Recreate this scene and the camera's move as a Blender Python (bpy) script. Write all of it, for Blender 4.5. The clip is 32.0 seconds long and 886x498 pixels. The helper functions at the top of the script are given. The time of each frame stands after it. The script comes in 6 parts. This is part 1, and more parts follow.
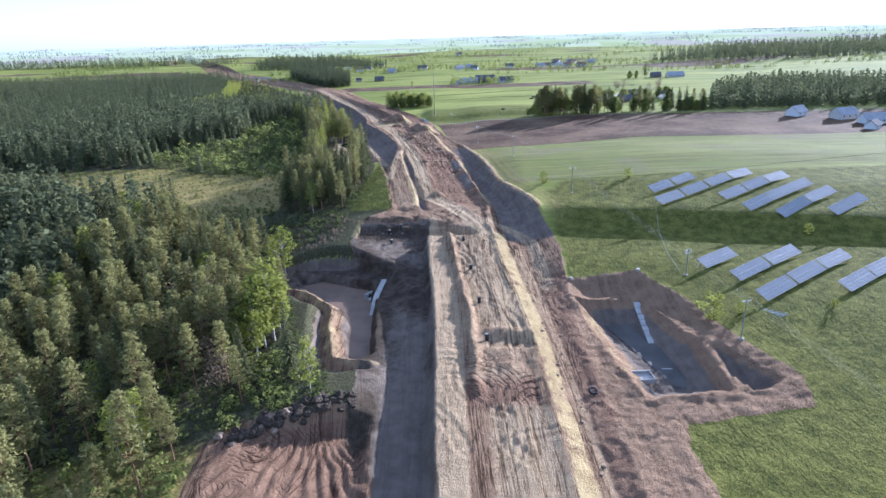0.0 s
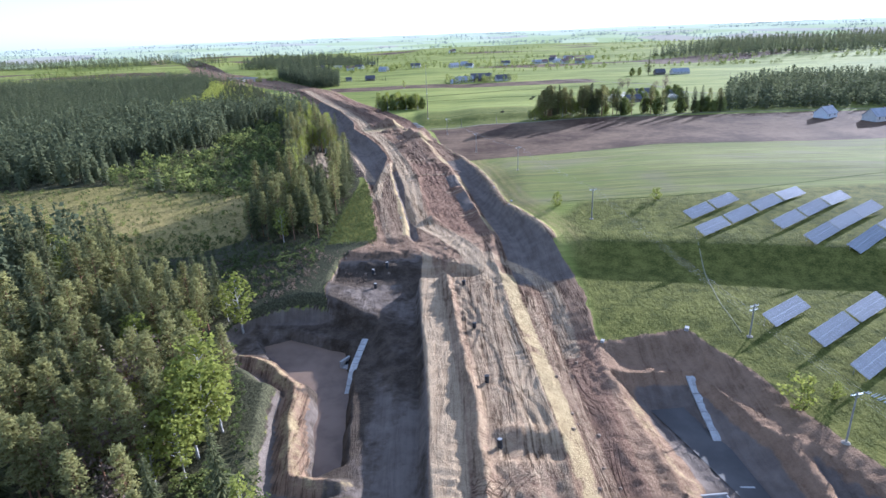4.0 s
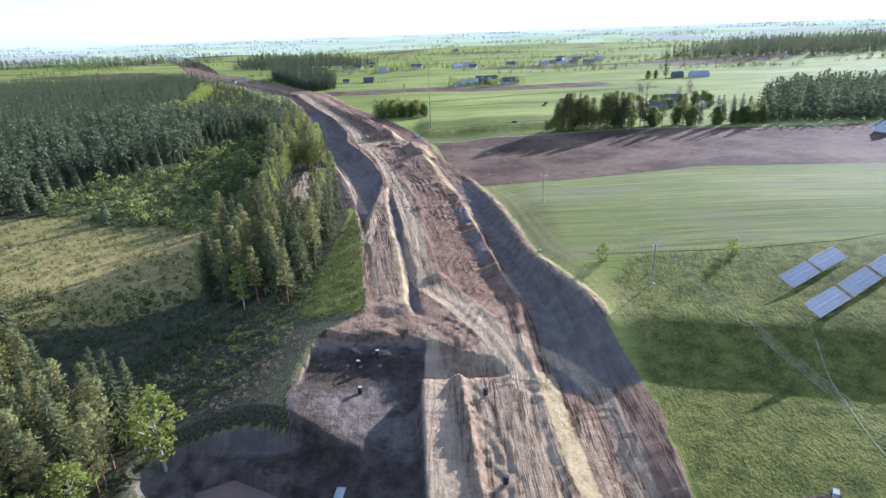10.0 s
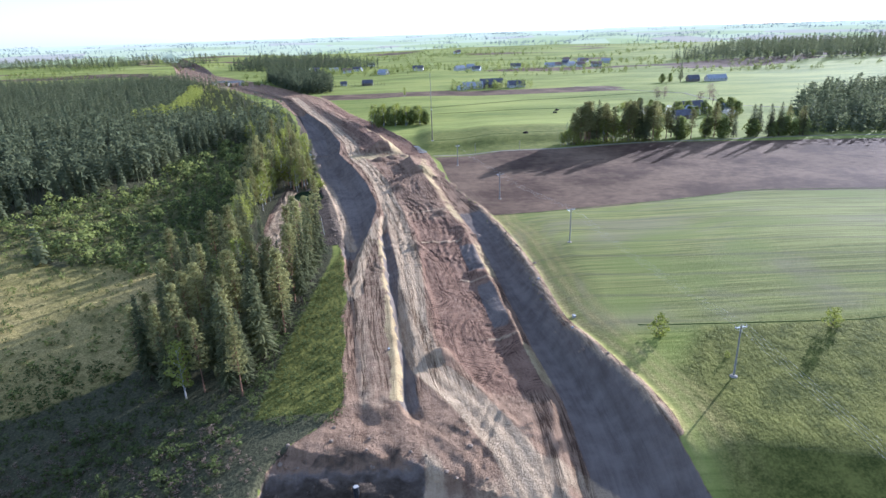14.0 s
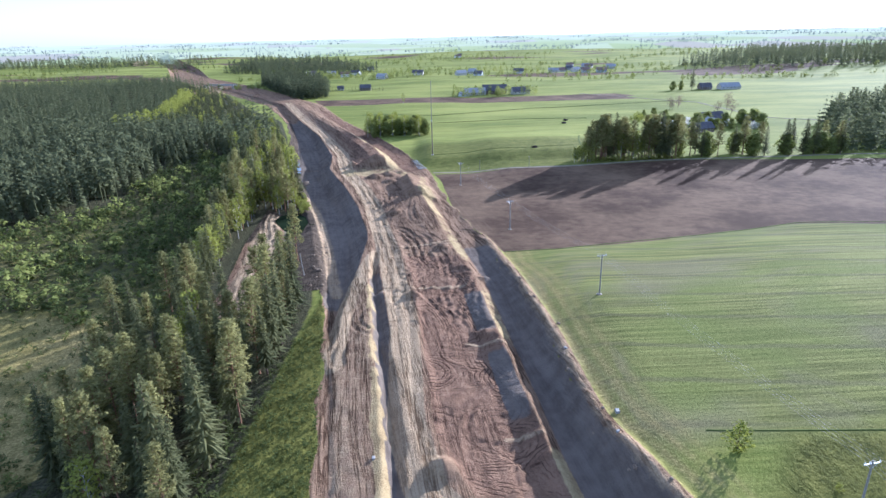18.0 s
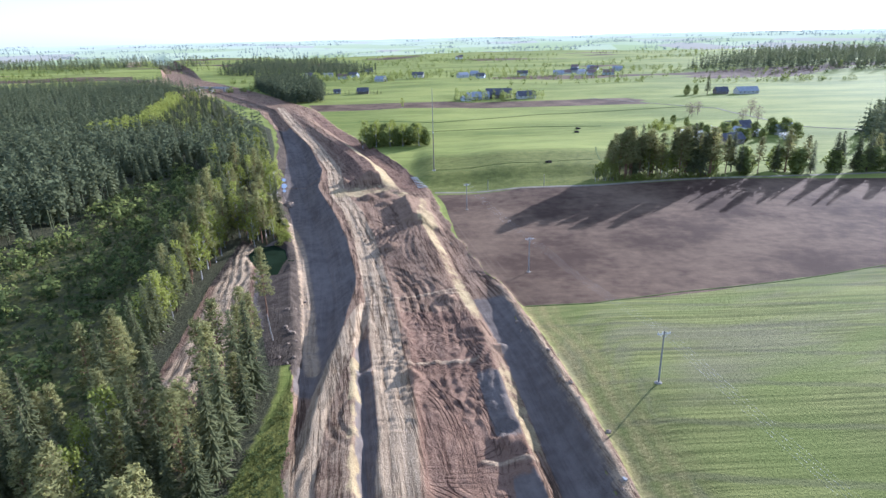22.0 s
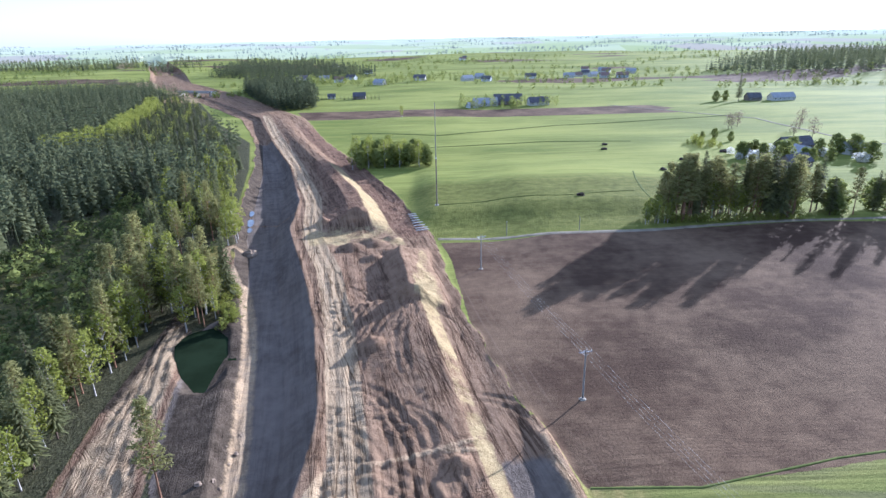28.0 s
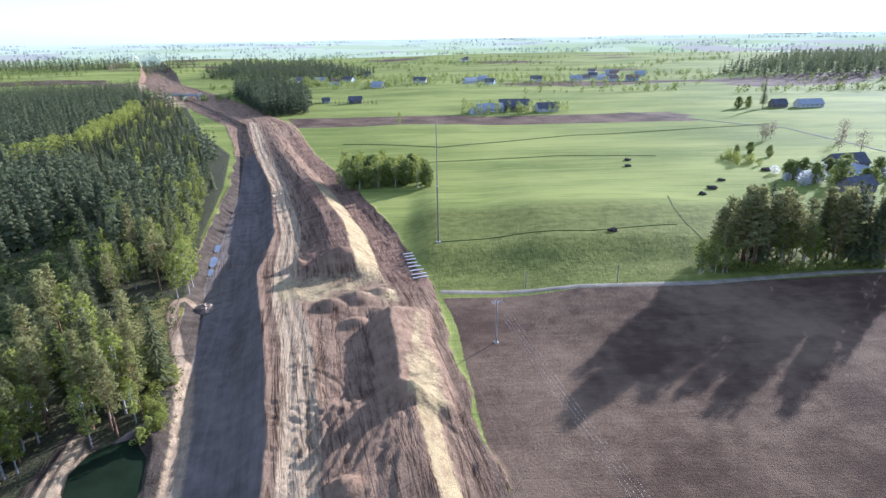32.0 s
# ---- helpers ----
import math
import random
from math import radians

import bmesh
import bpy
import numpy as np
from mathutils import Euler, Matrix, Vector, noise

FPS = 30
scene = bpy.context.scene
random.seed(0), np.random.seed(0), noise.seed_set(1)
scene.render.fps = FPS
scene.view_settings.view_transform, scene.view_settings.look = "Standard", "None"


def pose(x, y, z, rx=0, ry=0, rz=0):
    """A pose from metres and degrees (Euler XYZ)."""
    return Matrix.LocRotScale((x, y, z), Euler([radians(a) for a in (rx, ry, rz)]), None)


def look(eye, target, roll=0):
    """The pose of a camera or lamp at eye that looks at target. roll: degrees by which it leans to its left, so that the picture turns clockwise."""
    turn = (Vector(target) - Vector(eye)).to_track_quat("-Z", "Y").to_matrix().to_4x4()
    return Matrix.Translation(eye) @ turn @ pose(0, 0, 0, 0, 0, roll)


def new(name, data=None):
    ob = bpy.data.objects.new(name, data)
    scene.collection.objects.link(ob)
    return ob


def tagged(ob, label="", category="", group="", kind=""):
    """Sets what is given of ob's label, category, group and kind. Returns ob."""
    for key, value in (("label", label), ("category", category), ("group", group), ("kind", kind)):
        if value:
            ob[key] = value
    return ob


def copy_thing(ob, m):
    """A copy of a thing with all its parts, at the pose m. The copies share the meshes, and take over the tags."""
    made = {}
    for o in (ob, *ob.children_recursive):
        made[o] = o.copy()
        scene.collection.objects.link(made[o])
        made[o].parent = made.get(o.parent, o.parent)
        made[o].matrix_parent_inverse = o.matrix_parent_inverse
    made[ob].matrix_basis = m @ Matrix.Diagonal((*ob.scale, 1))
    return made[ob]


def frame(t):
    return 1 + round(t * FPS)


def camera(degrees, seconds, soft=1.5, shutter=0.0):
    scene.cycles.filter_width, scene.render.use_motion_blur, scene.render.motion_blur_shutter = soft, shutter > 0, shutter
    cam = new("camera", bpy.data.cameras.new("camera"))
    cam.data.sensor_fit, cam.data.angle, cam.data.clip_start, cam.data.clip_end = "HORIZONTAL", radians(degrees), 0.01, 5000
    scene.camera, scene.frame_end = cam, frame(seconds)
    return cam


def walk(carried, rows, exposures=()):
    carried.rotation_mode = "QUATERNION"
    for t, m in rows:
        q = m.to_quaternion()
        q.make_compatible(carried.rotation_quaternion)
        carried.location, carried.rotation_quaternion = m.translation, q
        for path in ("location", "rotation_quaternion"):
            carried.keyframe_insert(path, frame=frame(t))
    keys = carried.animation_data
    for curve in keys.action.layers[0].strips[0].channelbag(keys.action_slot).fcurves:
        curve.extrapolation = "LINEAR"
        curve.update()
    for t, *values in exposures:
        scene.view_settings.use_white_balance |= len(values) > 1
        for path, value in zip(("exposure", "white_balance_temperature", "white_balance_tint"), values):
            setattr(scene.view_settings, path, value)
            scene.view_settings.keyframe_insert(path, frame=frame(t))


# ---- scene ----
cam = camera(73.2, 32.0)
METRES, EYE, TILT, LEAN, TURN = 297.0, 65.0, 2.3, 0.0, 0.0
ROWS = [
    (0.0, 0.0, 0.0, 0.0, -0.68, -22.02, 1.68),
    (0.5, 0.0005, 0.0161, -0.0007, -0.6, -22.07, 1.77),
    (1.0, 0.0009, 0.0325, -0.0014, -2.06, -22.17, 1.73),
    (1.5, 0.0007, 0.048, -0.0021, -2.02, -22.2, 1.79),
    (2.0, 0.0007, 0.0659, -0.003, -1.95, -22.24, 1.85),
    (2.5, 0.001, 0.0818, -0.0038, -1.88, -22.28, 1.92),
    (3.0, 0.0012, 0.1001, -0.0045, -1.74, -22.32, 1.95),
    (3.5, 0.0012, 0.1167, -0.0053, -1.6, -22.32, 1.99),
    (5.5, 0.0043, 0.1707, -0.0062, -0.14, -22.32, 2.11),
    (6.0, 0.0038, 0.1841, -0.0068, -0.04, -22.31, 2.09),
    (6.5, 0.0024, 0.1968, -0.0073, -0.17, -22.32, 2.08),
    (7.0, 0.0009, 0.2117, -0.0079, -1.08, -22.38, 2.0),
    (7.5, -0.0001, 0.2241, -0.0084, -1.24, -22.4, 1.96),
    (8.0, -0.0007, 0.2387, -0.009, -1.22, -22.4, 1.92),
    (8.5, -0.0012, 0.2523, -0.0095, -1.19, -22.4, 1.92),
    (9.0, -0.0019, 0.2685, -0.01, -1.17, -22.39, 1.9),
    (9.5, -0.0022, 0.2831, -0.0105, -1.18, -22.39, 1.9),
    (10.0, -0.0025, 0.3001, -0.0112, -1.17, -22.38, 1.89),
    (10.5, -0.0027, 0.3151, -0.0117, -1.24, -22.38, 1.85),
    (11.0, -0.0026, 0.3323, -0.0125, -1.21, -22.36, 1.88),
    (11.5, -0.0025, 0.3472, -0.0129, -1.19, -22.36, 1.85),
    (12.0, -0.0027, 0.3648, -0.0137, -1.16, -22.35, 1.83),
    (12.5, -0.0027, 0.3804, -0.0143, -1.11, -22.34, 1.82),
    (13.0, -0.0029, 0.3986, -0.0149, -1.06, -22.33, 1.8),
    (13.5, -0.0029, 0.4144, -0.0153, -1.03, -22.34, 1.78),
    (14.0, -0.0031, 0.4326, -0.016, -1.01, -22.35, 1.76),
    (14.5, -0.003, 0.4487, -0.0166, -0.99, -22.35, 1.8),
    (16.5, -0.0007, 0.4986, -0.0176, 0.24, -22.1, 1.53),
    (17.0, -0.0018, 0.5126, -0.018, 0.12, -22.06, 1.44),
    (17.5, -0.0033, 0.5254, -0.0184, -0.74, -22.08, 1.31),
    (18.0, -0.0042, 0.5394, -0.0189, -0.94, -22.08, 1.25),
    (18.5, -0.0048, 0.5521, -0.019, -0.98, -22.1, 1.21),
    (19.0, -0.0054, 0.5675, -0.0196, -0.96, -22.06, 1.17),
    (19.5, -0.006, 0.5818, -0.0203, -0.97, -22.04, 1.15),
    (20.0, -0.0064, 0.5983, -0.0208, -0.95, -22.03, 1.16),
    (20.5, -0.0065, 0.6129, -0.0214, -0.95, -22.03, 1.14),
    (21.0, -0.0062, 0.6297, -0.022, -0.93, -22.02, 1.17),
    (21.5, -0.0062, 0.6447, -0.0225, -0.93, -22.02, 1.15),
    (22.0, -0.0064, 0.661, -0.0233, -0.91, -22.01, 1.17),
    (22.5, -0.0062, 0.6774, -0.024, -0.86, -21.99, 1.17),
    (23.0, -0.0063, 0.694, -0.0247, -0.8, -21.97, 1.16),
    (23.5, -0.0063, 0.7105, -0.0255, -0.77, -21.97, 1.22),
    (24.0, -0.0062, 0.7269, -0.0261, -0.78, -21.96, 1.21),
    (24.5, -0.0064, 0.7433, -0.027, -0.76, -21.97, 1.23),
    (25.0, -0.0062, 0.7595, -0.0276, -0.72, -21.98, 1.22),
    (25.5, -0.0064, 0.7761, -0.0284, -0.7, -21.97, 1.26),
    (27.5, -0.0071, 0.8429, -0.0301, -0.67, -22.01, 1.15),
    (28.0, -0.0072, 0.8598, -0.0309, -0.68, -21.99, 1.15),
    (28.5, -0.0073, 0.8768, -0.0314, -0.67, -21.99, 1.1),
    (29.0, -0.0074, 0.8939, -0.0318, -0.63, -21.99, 1.07),
    (29.5, -0.0074, 0.9115, -0.0327, -0.59, -21.99, 1.09),
    (30.0, -0.0075, 0.9289, -0.0333, -0.59, -21.98, 1.07),
    (30.5, -0.0079, 0.9462, -0.0338, -0.6, -21.99, 1.05),
    (31.0, -0.0081, 0.9639, -0.0346, -0.61, -21.98, 1.0),
    (31.5, -0.0086, 0.9813, -0.0351, -0.62, -21.97, 0.95),
    (32.0, -0.0082, 0.9987, -0.0358, -0.59, -21.96, 0.95),
]
walk(cam, [(t, pose(0, 0, EYE, TILT, LEAN, TURN) @ pose(METRES * x, METRES * y, METRES * z, 90 + pitch, roll, yaw)) for t, x, y, z, yaw, pitch, roll in ROWS],
     [(0.0, 1.55, 4780, 19), (32.0, 1.55, 4780, 19)])

# ---- light ----
SUN_AZ, SUN_EL = radians(44.0), radians(14.8)      # from ahead (+y) towards the right (+x)
world = bpy.data.worlds.new("sky")
scene.world = world
world.use_nodes = True
wn = world.node_tree
sky = wn.nodes.new("ShaderNodeTexSky")
sky.sky_type = "NISHITA"
sky.sun_disc = False
sky.sun_elevation, sky.sun_rotation = SUN_EL, SUN_AZ
sky.air_density, sky.dust_density, sky.ozone_density = 1.0, 0.6, 1.5
haze = wn.nodes.new("ShaderNodeMix")               # thin bright haze over the clear sky
haze.data_type, haze.blend_type, haze.inputs[0].default_value = "RGBA", "ADD", 1.0
haze.inputs[7].default_value = (2.6, 2.85, 3.25, 1)
wn.links.new(sky.outputs[0], haze.inputs[6])
wn.links.new(haze.outputs[2], wn.nodes["Background"].inputs[0])
wn.nodes["Background"].inputs[1].default_value = 0.06
sun_data = bpy.data.lights.new("sun", "SUN")
sun_data.energy, sun_data.angle, sun_data.color = 5.0, radians(0.6), (1.0, 0.9, 0.76)
sun = new("sun", sun_data)
to_sun = Vector((math.sin(SUN_AZ) * math.cos(SUN_EL), math.cos(SUN_AZ) * math.cos(SUN_EL), math.sin(SUN_EL)))
sun.matrix_world = look(to_sun * 900, (0, 0, 0))


# ---- materials ----
class Nodes:
    """A material's node tree, with short ways to add to it."""

    def __init__(self, name, rough=0.9, spec=0.3):
        self.mat = bpy.data.materials.new(name)
        self.mat.use_nodes = True
        self.tree = self.mat.node_tree
        self.bsdf = self.tree.nodes["Principled BSDF"]
        self.bsdf.inputs["Roughness"].default_value = rough
        self.bsdf.inputs["Specular IOR Level"].default_value = spec

    def put(self, socket, value):
        if hasattr(value, "is_output"):
            self.tree.links.new(value, socket)
        elif isinstance(value, tuple) and len(value) == 3 and socket.type == "RGBA":
            socket.default_value = (*value, 1)
        else:
            socket.default_value = value

    def attr(self, name):
        n = self.tree.nodes.new("ShaderNodeAttribute")
        n.attribute_name = name
        return n

    def split(self, colour):
        n = self.tree.nodes.new("ShaderNodeSeparateColor")
        self.put(n.inputs[0], colour)
        return n.outputs[0], n.outputs[1], n.outputs[2]

    def place(self):
        return self.tree.nodes.new("ShaderNodeNewGeometry").outputs["Position"]

    def local(self):
        return self.tree.nodes.new("ShaderNodeTexCoord").outputs["Object"]

    def scaled(self, vec, scale, turn=0.0):
        n = self.tree.nodes.new("ShaderNodeMapping")
        self.put(n.inputs[0], vec)
        n.inputs[2].default_value = (0, 0, radians(turn))
        n.inputs[3].default_value = scale
        return n.outputs[0]

    def combine(self, x, y):
        n = self.tree.nodes.new("ShaderNodeCombineXYZ")
        self.put(n.inputs[0], x)
        self.put(n.inputs[1], y)
        return n.outputs[0]

    def noise(self, vec, scale, detail=4.0, rough=0.6, warp=0.0):
        n = self.tree.nodes.new("ShaderNodeTexNoise")
        self.put(n.inputs["Vector"], vec)
        n.inputs["Scale"].default_value, n.inputs["Detail"].default_value = scale, detail
        n.inputs["Roughness"].default_value, n.inputs["Distortion"].default_value = rough, warp
        return n.outputs[0]

    def cells(self, vec, scale):
        """Distance to the nearest of scattered points, and a colour of its own for each point's cell."""
        n = self.tree.nodes.new("ShaderNodeTexVoronoi")
        self.put(n.inputs["Vector"], vec)
        n.inputs["Scale"].default_value = scale
        return n.outputs["Distance"], n.outputs["Color"]

    def math(self, op, a, b=0.0, c=0.0):
        n = self.tree.nodes.new("ShaderNodeMath")
        n.operation = op
        for i, v in enumerate((a, b, c)):
            self.put(n.inputs[i], v)
        return n.outputs[0]

    def band(self, v, lo, hi, to_lo=0.0, to_hi=1.0):
        n = self.tree.nodes.new("ShaderNodeMapRange")
        n.interpolation_type = "SMOOTHSTEP"
        for i, w in enumerate((v, lo, hi, to_lo, to_hi)):
            self.put(n.inputs[i], w)
        return n.outputs[0]

    def mix(self, f, a, b):
        n = self.tree.nodes.new("ShaderNodeMix")
        n.data_type = "RGBA"
        self.put(n.inputs[0], f)
        self.put(n.inputs[6], a)
        self.put(n.inputs[7], b)
        return n.outputs[2]

    def random(self):
        return self.tree.nodes.new("ShaderNodeObjectInfo").outputs["Random"]

    def island(self):
        return self.tree.nodes.new("ShaderNodeNewGeometry").outputs["Random Per Island"]

    def bump(self, height, strength=0.5, distance=0.2):
        n = self.tree.nodes.new("ShaderNodeBump")
        n.inputs["Strength"].default_value, n.inputs["Distance"].default_value = strength, distance
        self.put(n.inputs["Height"], height)
        self.put(self.bsdf.inputs["Normal"], n.outputs[0])

    def colour(self, value):
        self.put(self.bsdf.inputs["Base Color"], value)
        return self


def two_tone(name, a, b, scale=2.0, rough=0.8, spec=0.3, metal=0.0, bump=0.0, vary=0.0):
    """A surface between two colours, mottled at two scales, and a little different from thing to thing."""
    n = Nodes(name, rough, spec)
    p = n.local()
    f = n.math("ADD", n.math("MULTIPLY", n.noise(p, scale), 0.6), n.math("MULTIPLY", n.noise(p, scale * 7), 0.4))
    f = n.band(f, 0.3, 0.7)
    if vary:
        f = n.math("ADD", n.math("MULTIPLY", f, 1 - vary), n.math("MULTIPLY", n.random(), vary))
    n.colour(n.mix(f, a, b))
    n.bsdf.inputs["Metallic"].default_value = metal
    if bump:
        n.bump(n.noise(p, scale * 9), bump, 0.02)
    return n.mat


def foliage(name, dark, light, islands=True):
    """Needles or leaves: each tree and each clump has its own shade, and light comes through."""
    n = Nodes(name, 0.8, 0.05)
    f = n.math("MULTIPLY", n.random(), 0.5)
    if islands:
        f = n.math("ADD", f, n.math("MULTIPLY", n.island(), 0.5))
    c = n.mix(f, dark, light)
    n.colour(c)
    thin = n.tree.nodes.new("ShaderNodeBsdfTranslucent")
    n.put(thin.inputs[0], c)
    both = n.tree.nodes.new("ShaderNodeMixShader")
    both.inputs[0].default_value = 0.5
    n.tree.links.new(n.bsdf.outputs[0], both.inputs[1])
    n.tree.links.new(thin.outputs[0], both.inputs[2])
    n.tree.links.new(both.outputs[0], n.tree.nodes["Material Output"].inputs[0])
    return n.mat


def terrain_material():
    """Soil, sand, ploughland, grass and litter, laid side by side by what grows or was dug where."""
    n = Nodes("ground_surface", 0.95, 0.03)
    p = n.place()
    road = n.attr("along").outputs["Vector"]
    soil, pale, grey = n.split(n.attr("earth").outputs["Color"])
    red, sand, plough = n.split(n.attr("earth_more").outputs["Color"])
    litter, lush, dry = n.split(n.attr("growth").outputs["Color"])
    crop = n.attr("growth").outputs["Alpha"]
    big, mid, fine = n.noise(p, 0.035, 4), n.noise(p, 0.3, 5), n.noise(p, 2.2, 5, 0.7)
    parts_ = n.tree.nodes.new("ShaderNodeSeparateXYZ")
    n.put(parts_.inputs[0], road)
    u, broken = parts_.outputs[0], parts_.outputs[2]
    flat_ = n.scaled(road, (1, 1, 0))
    streak = n.noise(n.scaled(flat_, (0.42, 0.022, 1)), 1.0, 4, 0.6, 0.6)

    def grooves(v):
        """Narrow grooves where v passes a whole number."""
        return n.band(n.math("ABSOLUTE", n.math("SUBTRACT", n.math("FRACT", v), 0.5)), 0.5, 0.28)

    # wheel tracks: some wander along the works in bunches, some turn in arcs round scattered points
    ragged_ = n.math("MULTIPLY", n.math("SUBTRACT", n.noise(p, 1.6, 3, 0.7), 0.5), 0.9)
    sway = n.noise(n.scaled(flat_, (0.045, 0.016, 1)), 1.0, 1, 0.4)
    wander = n.noise(n.scaled(n.combine(n.math("ADD", u, n.math("MULTIPLY", sway, 7.0)), parts_.outputs[1]), (0.75, 0.045, 1)), 1.0, 5, 0.62, 0.35)
    along = n.band(n.math("ABSOLUTE", n.math("SUBTRACT", wander, 0.5)), 0.0, 0.07)
    sway2 = n.noise(n.scaled(flat_, (0.06, 0.012, 1), 2), 1.0, 1, 0.4)
    along2 = grooves(n.math("ADD", n.math("ADD", n.math("MULTIPLY", u, 0.62), n.math("MULTIPLY", sway2, 6.0)), n.math("MULTIPLY", ragged_, 0.3)))
    here = n.band(n.noise(n.scaled(flat_, (0.5, 0.035, 1)), 1.0, 3, 0.6), 0.4, 0.64)
    here2 = n.band(n.noise(n.scaled(flat_, (0.2, 0.025, 1), 3), 1.0, 3, 0.6), 0.42, 0.62)
    along = n.math("SUBTRACT", 1.0, n.math("ADD", n.math("MULTIPLY", n.math("SUBTRACT", 1.0, along), n.math("ADD", 0.25, n.math("MULTIPLY", here, 0.6))), n.math("MULTIPLY", n.math("SUBTRACT", 1.0, along2), n.math("MULTIPLY", here2, 0.28))))

    def arcs(stretch, turn, scale, per_metre, lo, hi):
        """Bunches of curved ruts, each bunch in its own patch."""
        far_, own = n.cells(n.scaled(flat_, stretch, turn), scale)
        ruts = grooves(n.math("ADD", n.math("MULTIPLY", far_, per_metre / scale), n.math("MULTIPLY", ragged_, 0.4)))
        bunch = n.math("MULTIPLY", n.band(n.noise(n.scaled(flat_, stretch, turn), 0.13 * hi, 4, 0.7), 0.44, 0.58), n.band(n.math("FRACT", n.math("MULTIPLY", far_, lo / scale)), 0.25, 0.5))
        return n.math("MULTIPLY", n.math("SUBTRACT", 1.0, ruts), bunch)

    loops = n.math("MAXIMUM", arcs((1.0, 0.5, 1), 15, 0.05, 1.6, 0.16, 1.0), n.math("MULTIPLY", arcs((0.6, 1.0, 1), -28, 0.07, 1.9, 0.21, 1.5), 0.8))
    loops = n.math("SUBTRACT", 1.0, n.math("MAXIMUM", loops, n.math("MULTIPLY", arcs((0.8, 0.8, 1), 40, 0.035, 1.5, 0.12, 1.2), 0.7)))
    turning = n.math("MULTIPLY", red, n.band(n.noise(flat_, 0.06, 2), 0.38, 0.56, 0.25, 1.0))
    lines = n.math("ADD", n.math("MULTIPLY", loops, turning), n.math("MULTIPLY", along, n.math("SUBTRACT", 1.0, turning)))
    calm = n.math("MAXIMUM", n.math("MULTIPLY", broken, 0.75), n.math("MULTIPLY", grey, 0.55))
    lines = n.math("ADD", lines, n.math("MULTIPLY", n.math("SUBTRACT", 1.0, lines), calm))
    crumbs = n.noise(p, 5.5, 3, 0.75)
    edge = n.math("MULTIPLY", n.math("SUBTRACT", n.noise(p, 0.55, 5, 0.7), 0.5), 0.9)

    def ragged(mask, soft=0.18):
        return n.band(n.math("ADD", mask, edge), 0.5 - soft, 0.5 + soft)

    # tender grass, and a thin young crop with drill rows and bare patches
    rows = n.noise(n.scaled(p, (0.012, 0.8, 1), -8), 1.0, 4, 0.65, 0.3)
    tender = n.mix(n.band(n.math("ADD", n.math("MULTIPLY", n.noise(n.scaled(p, (0.35, 1, 1), -8), 0.022, 5, 0.65), 0.7), n.math("MULTIPLY", rows, 0.5)), 0.46, 0.74), (0.128, 0.148, 0.028), (0.262, 0.266, 0.062))
    tender = n.mix(n.band(mid, 0.5, 0.85, 0, 0.35), tender, (0.25, 0.25, 0.09))
    drill = n.noise(n.scaled(p, (0.012, 1.1, 1), -7), 1.0, 3, 0.6, 0.25)
    sown = n.mix(n.band(n.math("ADD", n.math("MULTIPLY", big, 0.35), n.math("MULTIPLY", drill, 0.85)), 0.42, 0.76), (0.1, 0.104, 0.027), (0.212, 0.208, 0.06))
    sown = n.mix(n.band(n.noise(n.scaled(p, (0.016, 0.03, 1), -8), 1.0, 4), 0.46, 0.66, 0, 0.62), sown, (0.172, 0.148, 0.082))
    sown = n.mix(n.band(n.noise(n.scaled(p, (0.02, 0.035, 1), -8), 1.0, 3, 0.5), 0.46, 0.64, 0, 0.7), sown, (0.138, 0.155, 0.036))
    tramline = grooves(n.math("ADD", n.math("MULTIPLY", n.split(n.scaled(p, (1, 1, 1), 7))[1], 0.083), n.math("MULTIPLY", big, 0.35)))
    sown = n.mix(n.math("MULTIPLY", n.band(tramline, 0.35, 0.0), 0.4), sown, (0.1, 0.088, 0.05))
    field = n.mix(crop, tender, sown)
    meadow = n.mix(n.band(n.math("ADD", n.math("MULTIPLY", mid, 0.5), n.math("MULTIPLY", fine, 0.5)), 0.35, 0.65), (0.05, 0.055, 0.012), (0.168, 0.158, 0.036))
    c = n.mix(lush, field, meadow)
    straw = n.mix(n.band(fine, 0.35, 0.7), (0.2, 0.155, 0.055), (0.43, 0.33, 0.125))
    c = n.mix(n.math("MULTIPLY", dry, n.band(mid, 0.25, 0.6, 0.45, 1)), c, straw)
    floor_ = n.mix(n.band(fine, 0.35, 0.7), (0.035, 0.036, 0.02), (0.11, 0.1, 0.05))
    c = n.mix(ragged(litter), c, floor_)
    # ploughland
    furrow = n.noise(n.scaled(p, (0.03, 1.6, 1), -6), 1.0, 4, 0.65)
    tilth = n.mix(n.band(n.math("ADD", n.math("MULTIPLY", furrow, 0.1), n.math("ADD", n.math("MULTIPLY", big, 0.65), n.math("MULTIPLY", mid, 0.28))), 0.4, 0.68), (0.068, 0.042, 0.026), (0.172, 0.115, 0.068))
    marks = n.math("MULTIPLY", n.math("SUBTRACT", 1.0, along2), n.math("MULTIPLY", here, n.band(u, 40.0, 24.0)))
    tilth = n.mix(n.math("MULTIPLY", marks, 0.3), tilth, (0.22, 0.155, 0.11))
    c = n.mix(ragged(plough, 0.1), c, tilth)
    # dug earth: dry on the crowns of the ruts, moist and dark in them
    wear = n.math("ADD", n.math("MULTIPLY", mid, 0.3), n.math("ADD", n.math("MULTIPLY", lines, 0.26), n.math("MULTIPLY", fine, 0.2)))
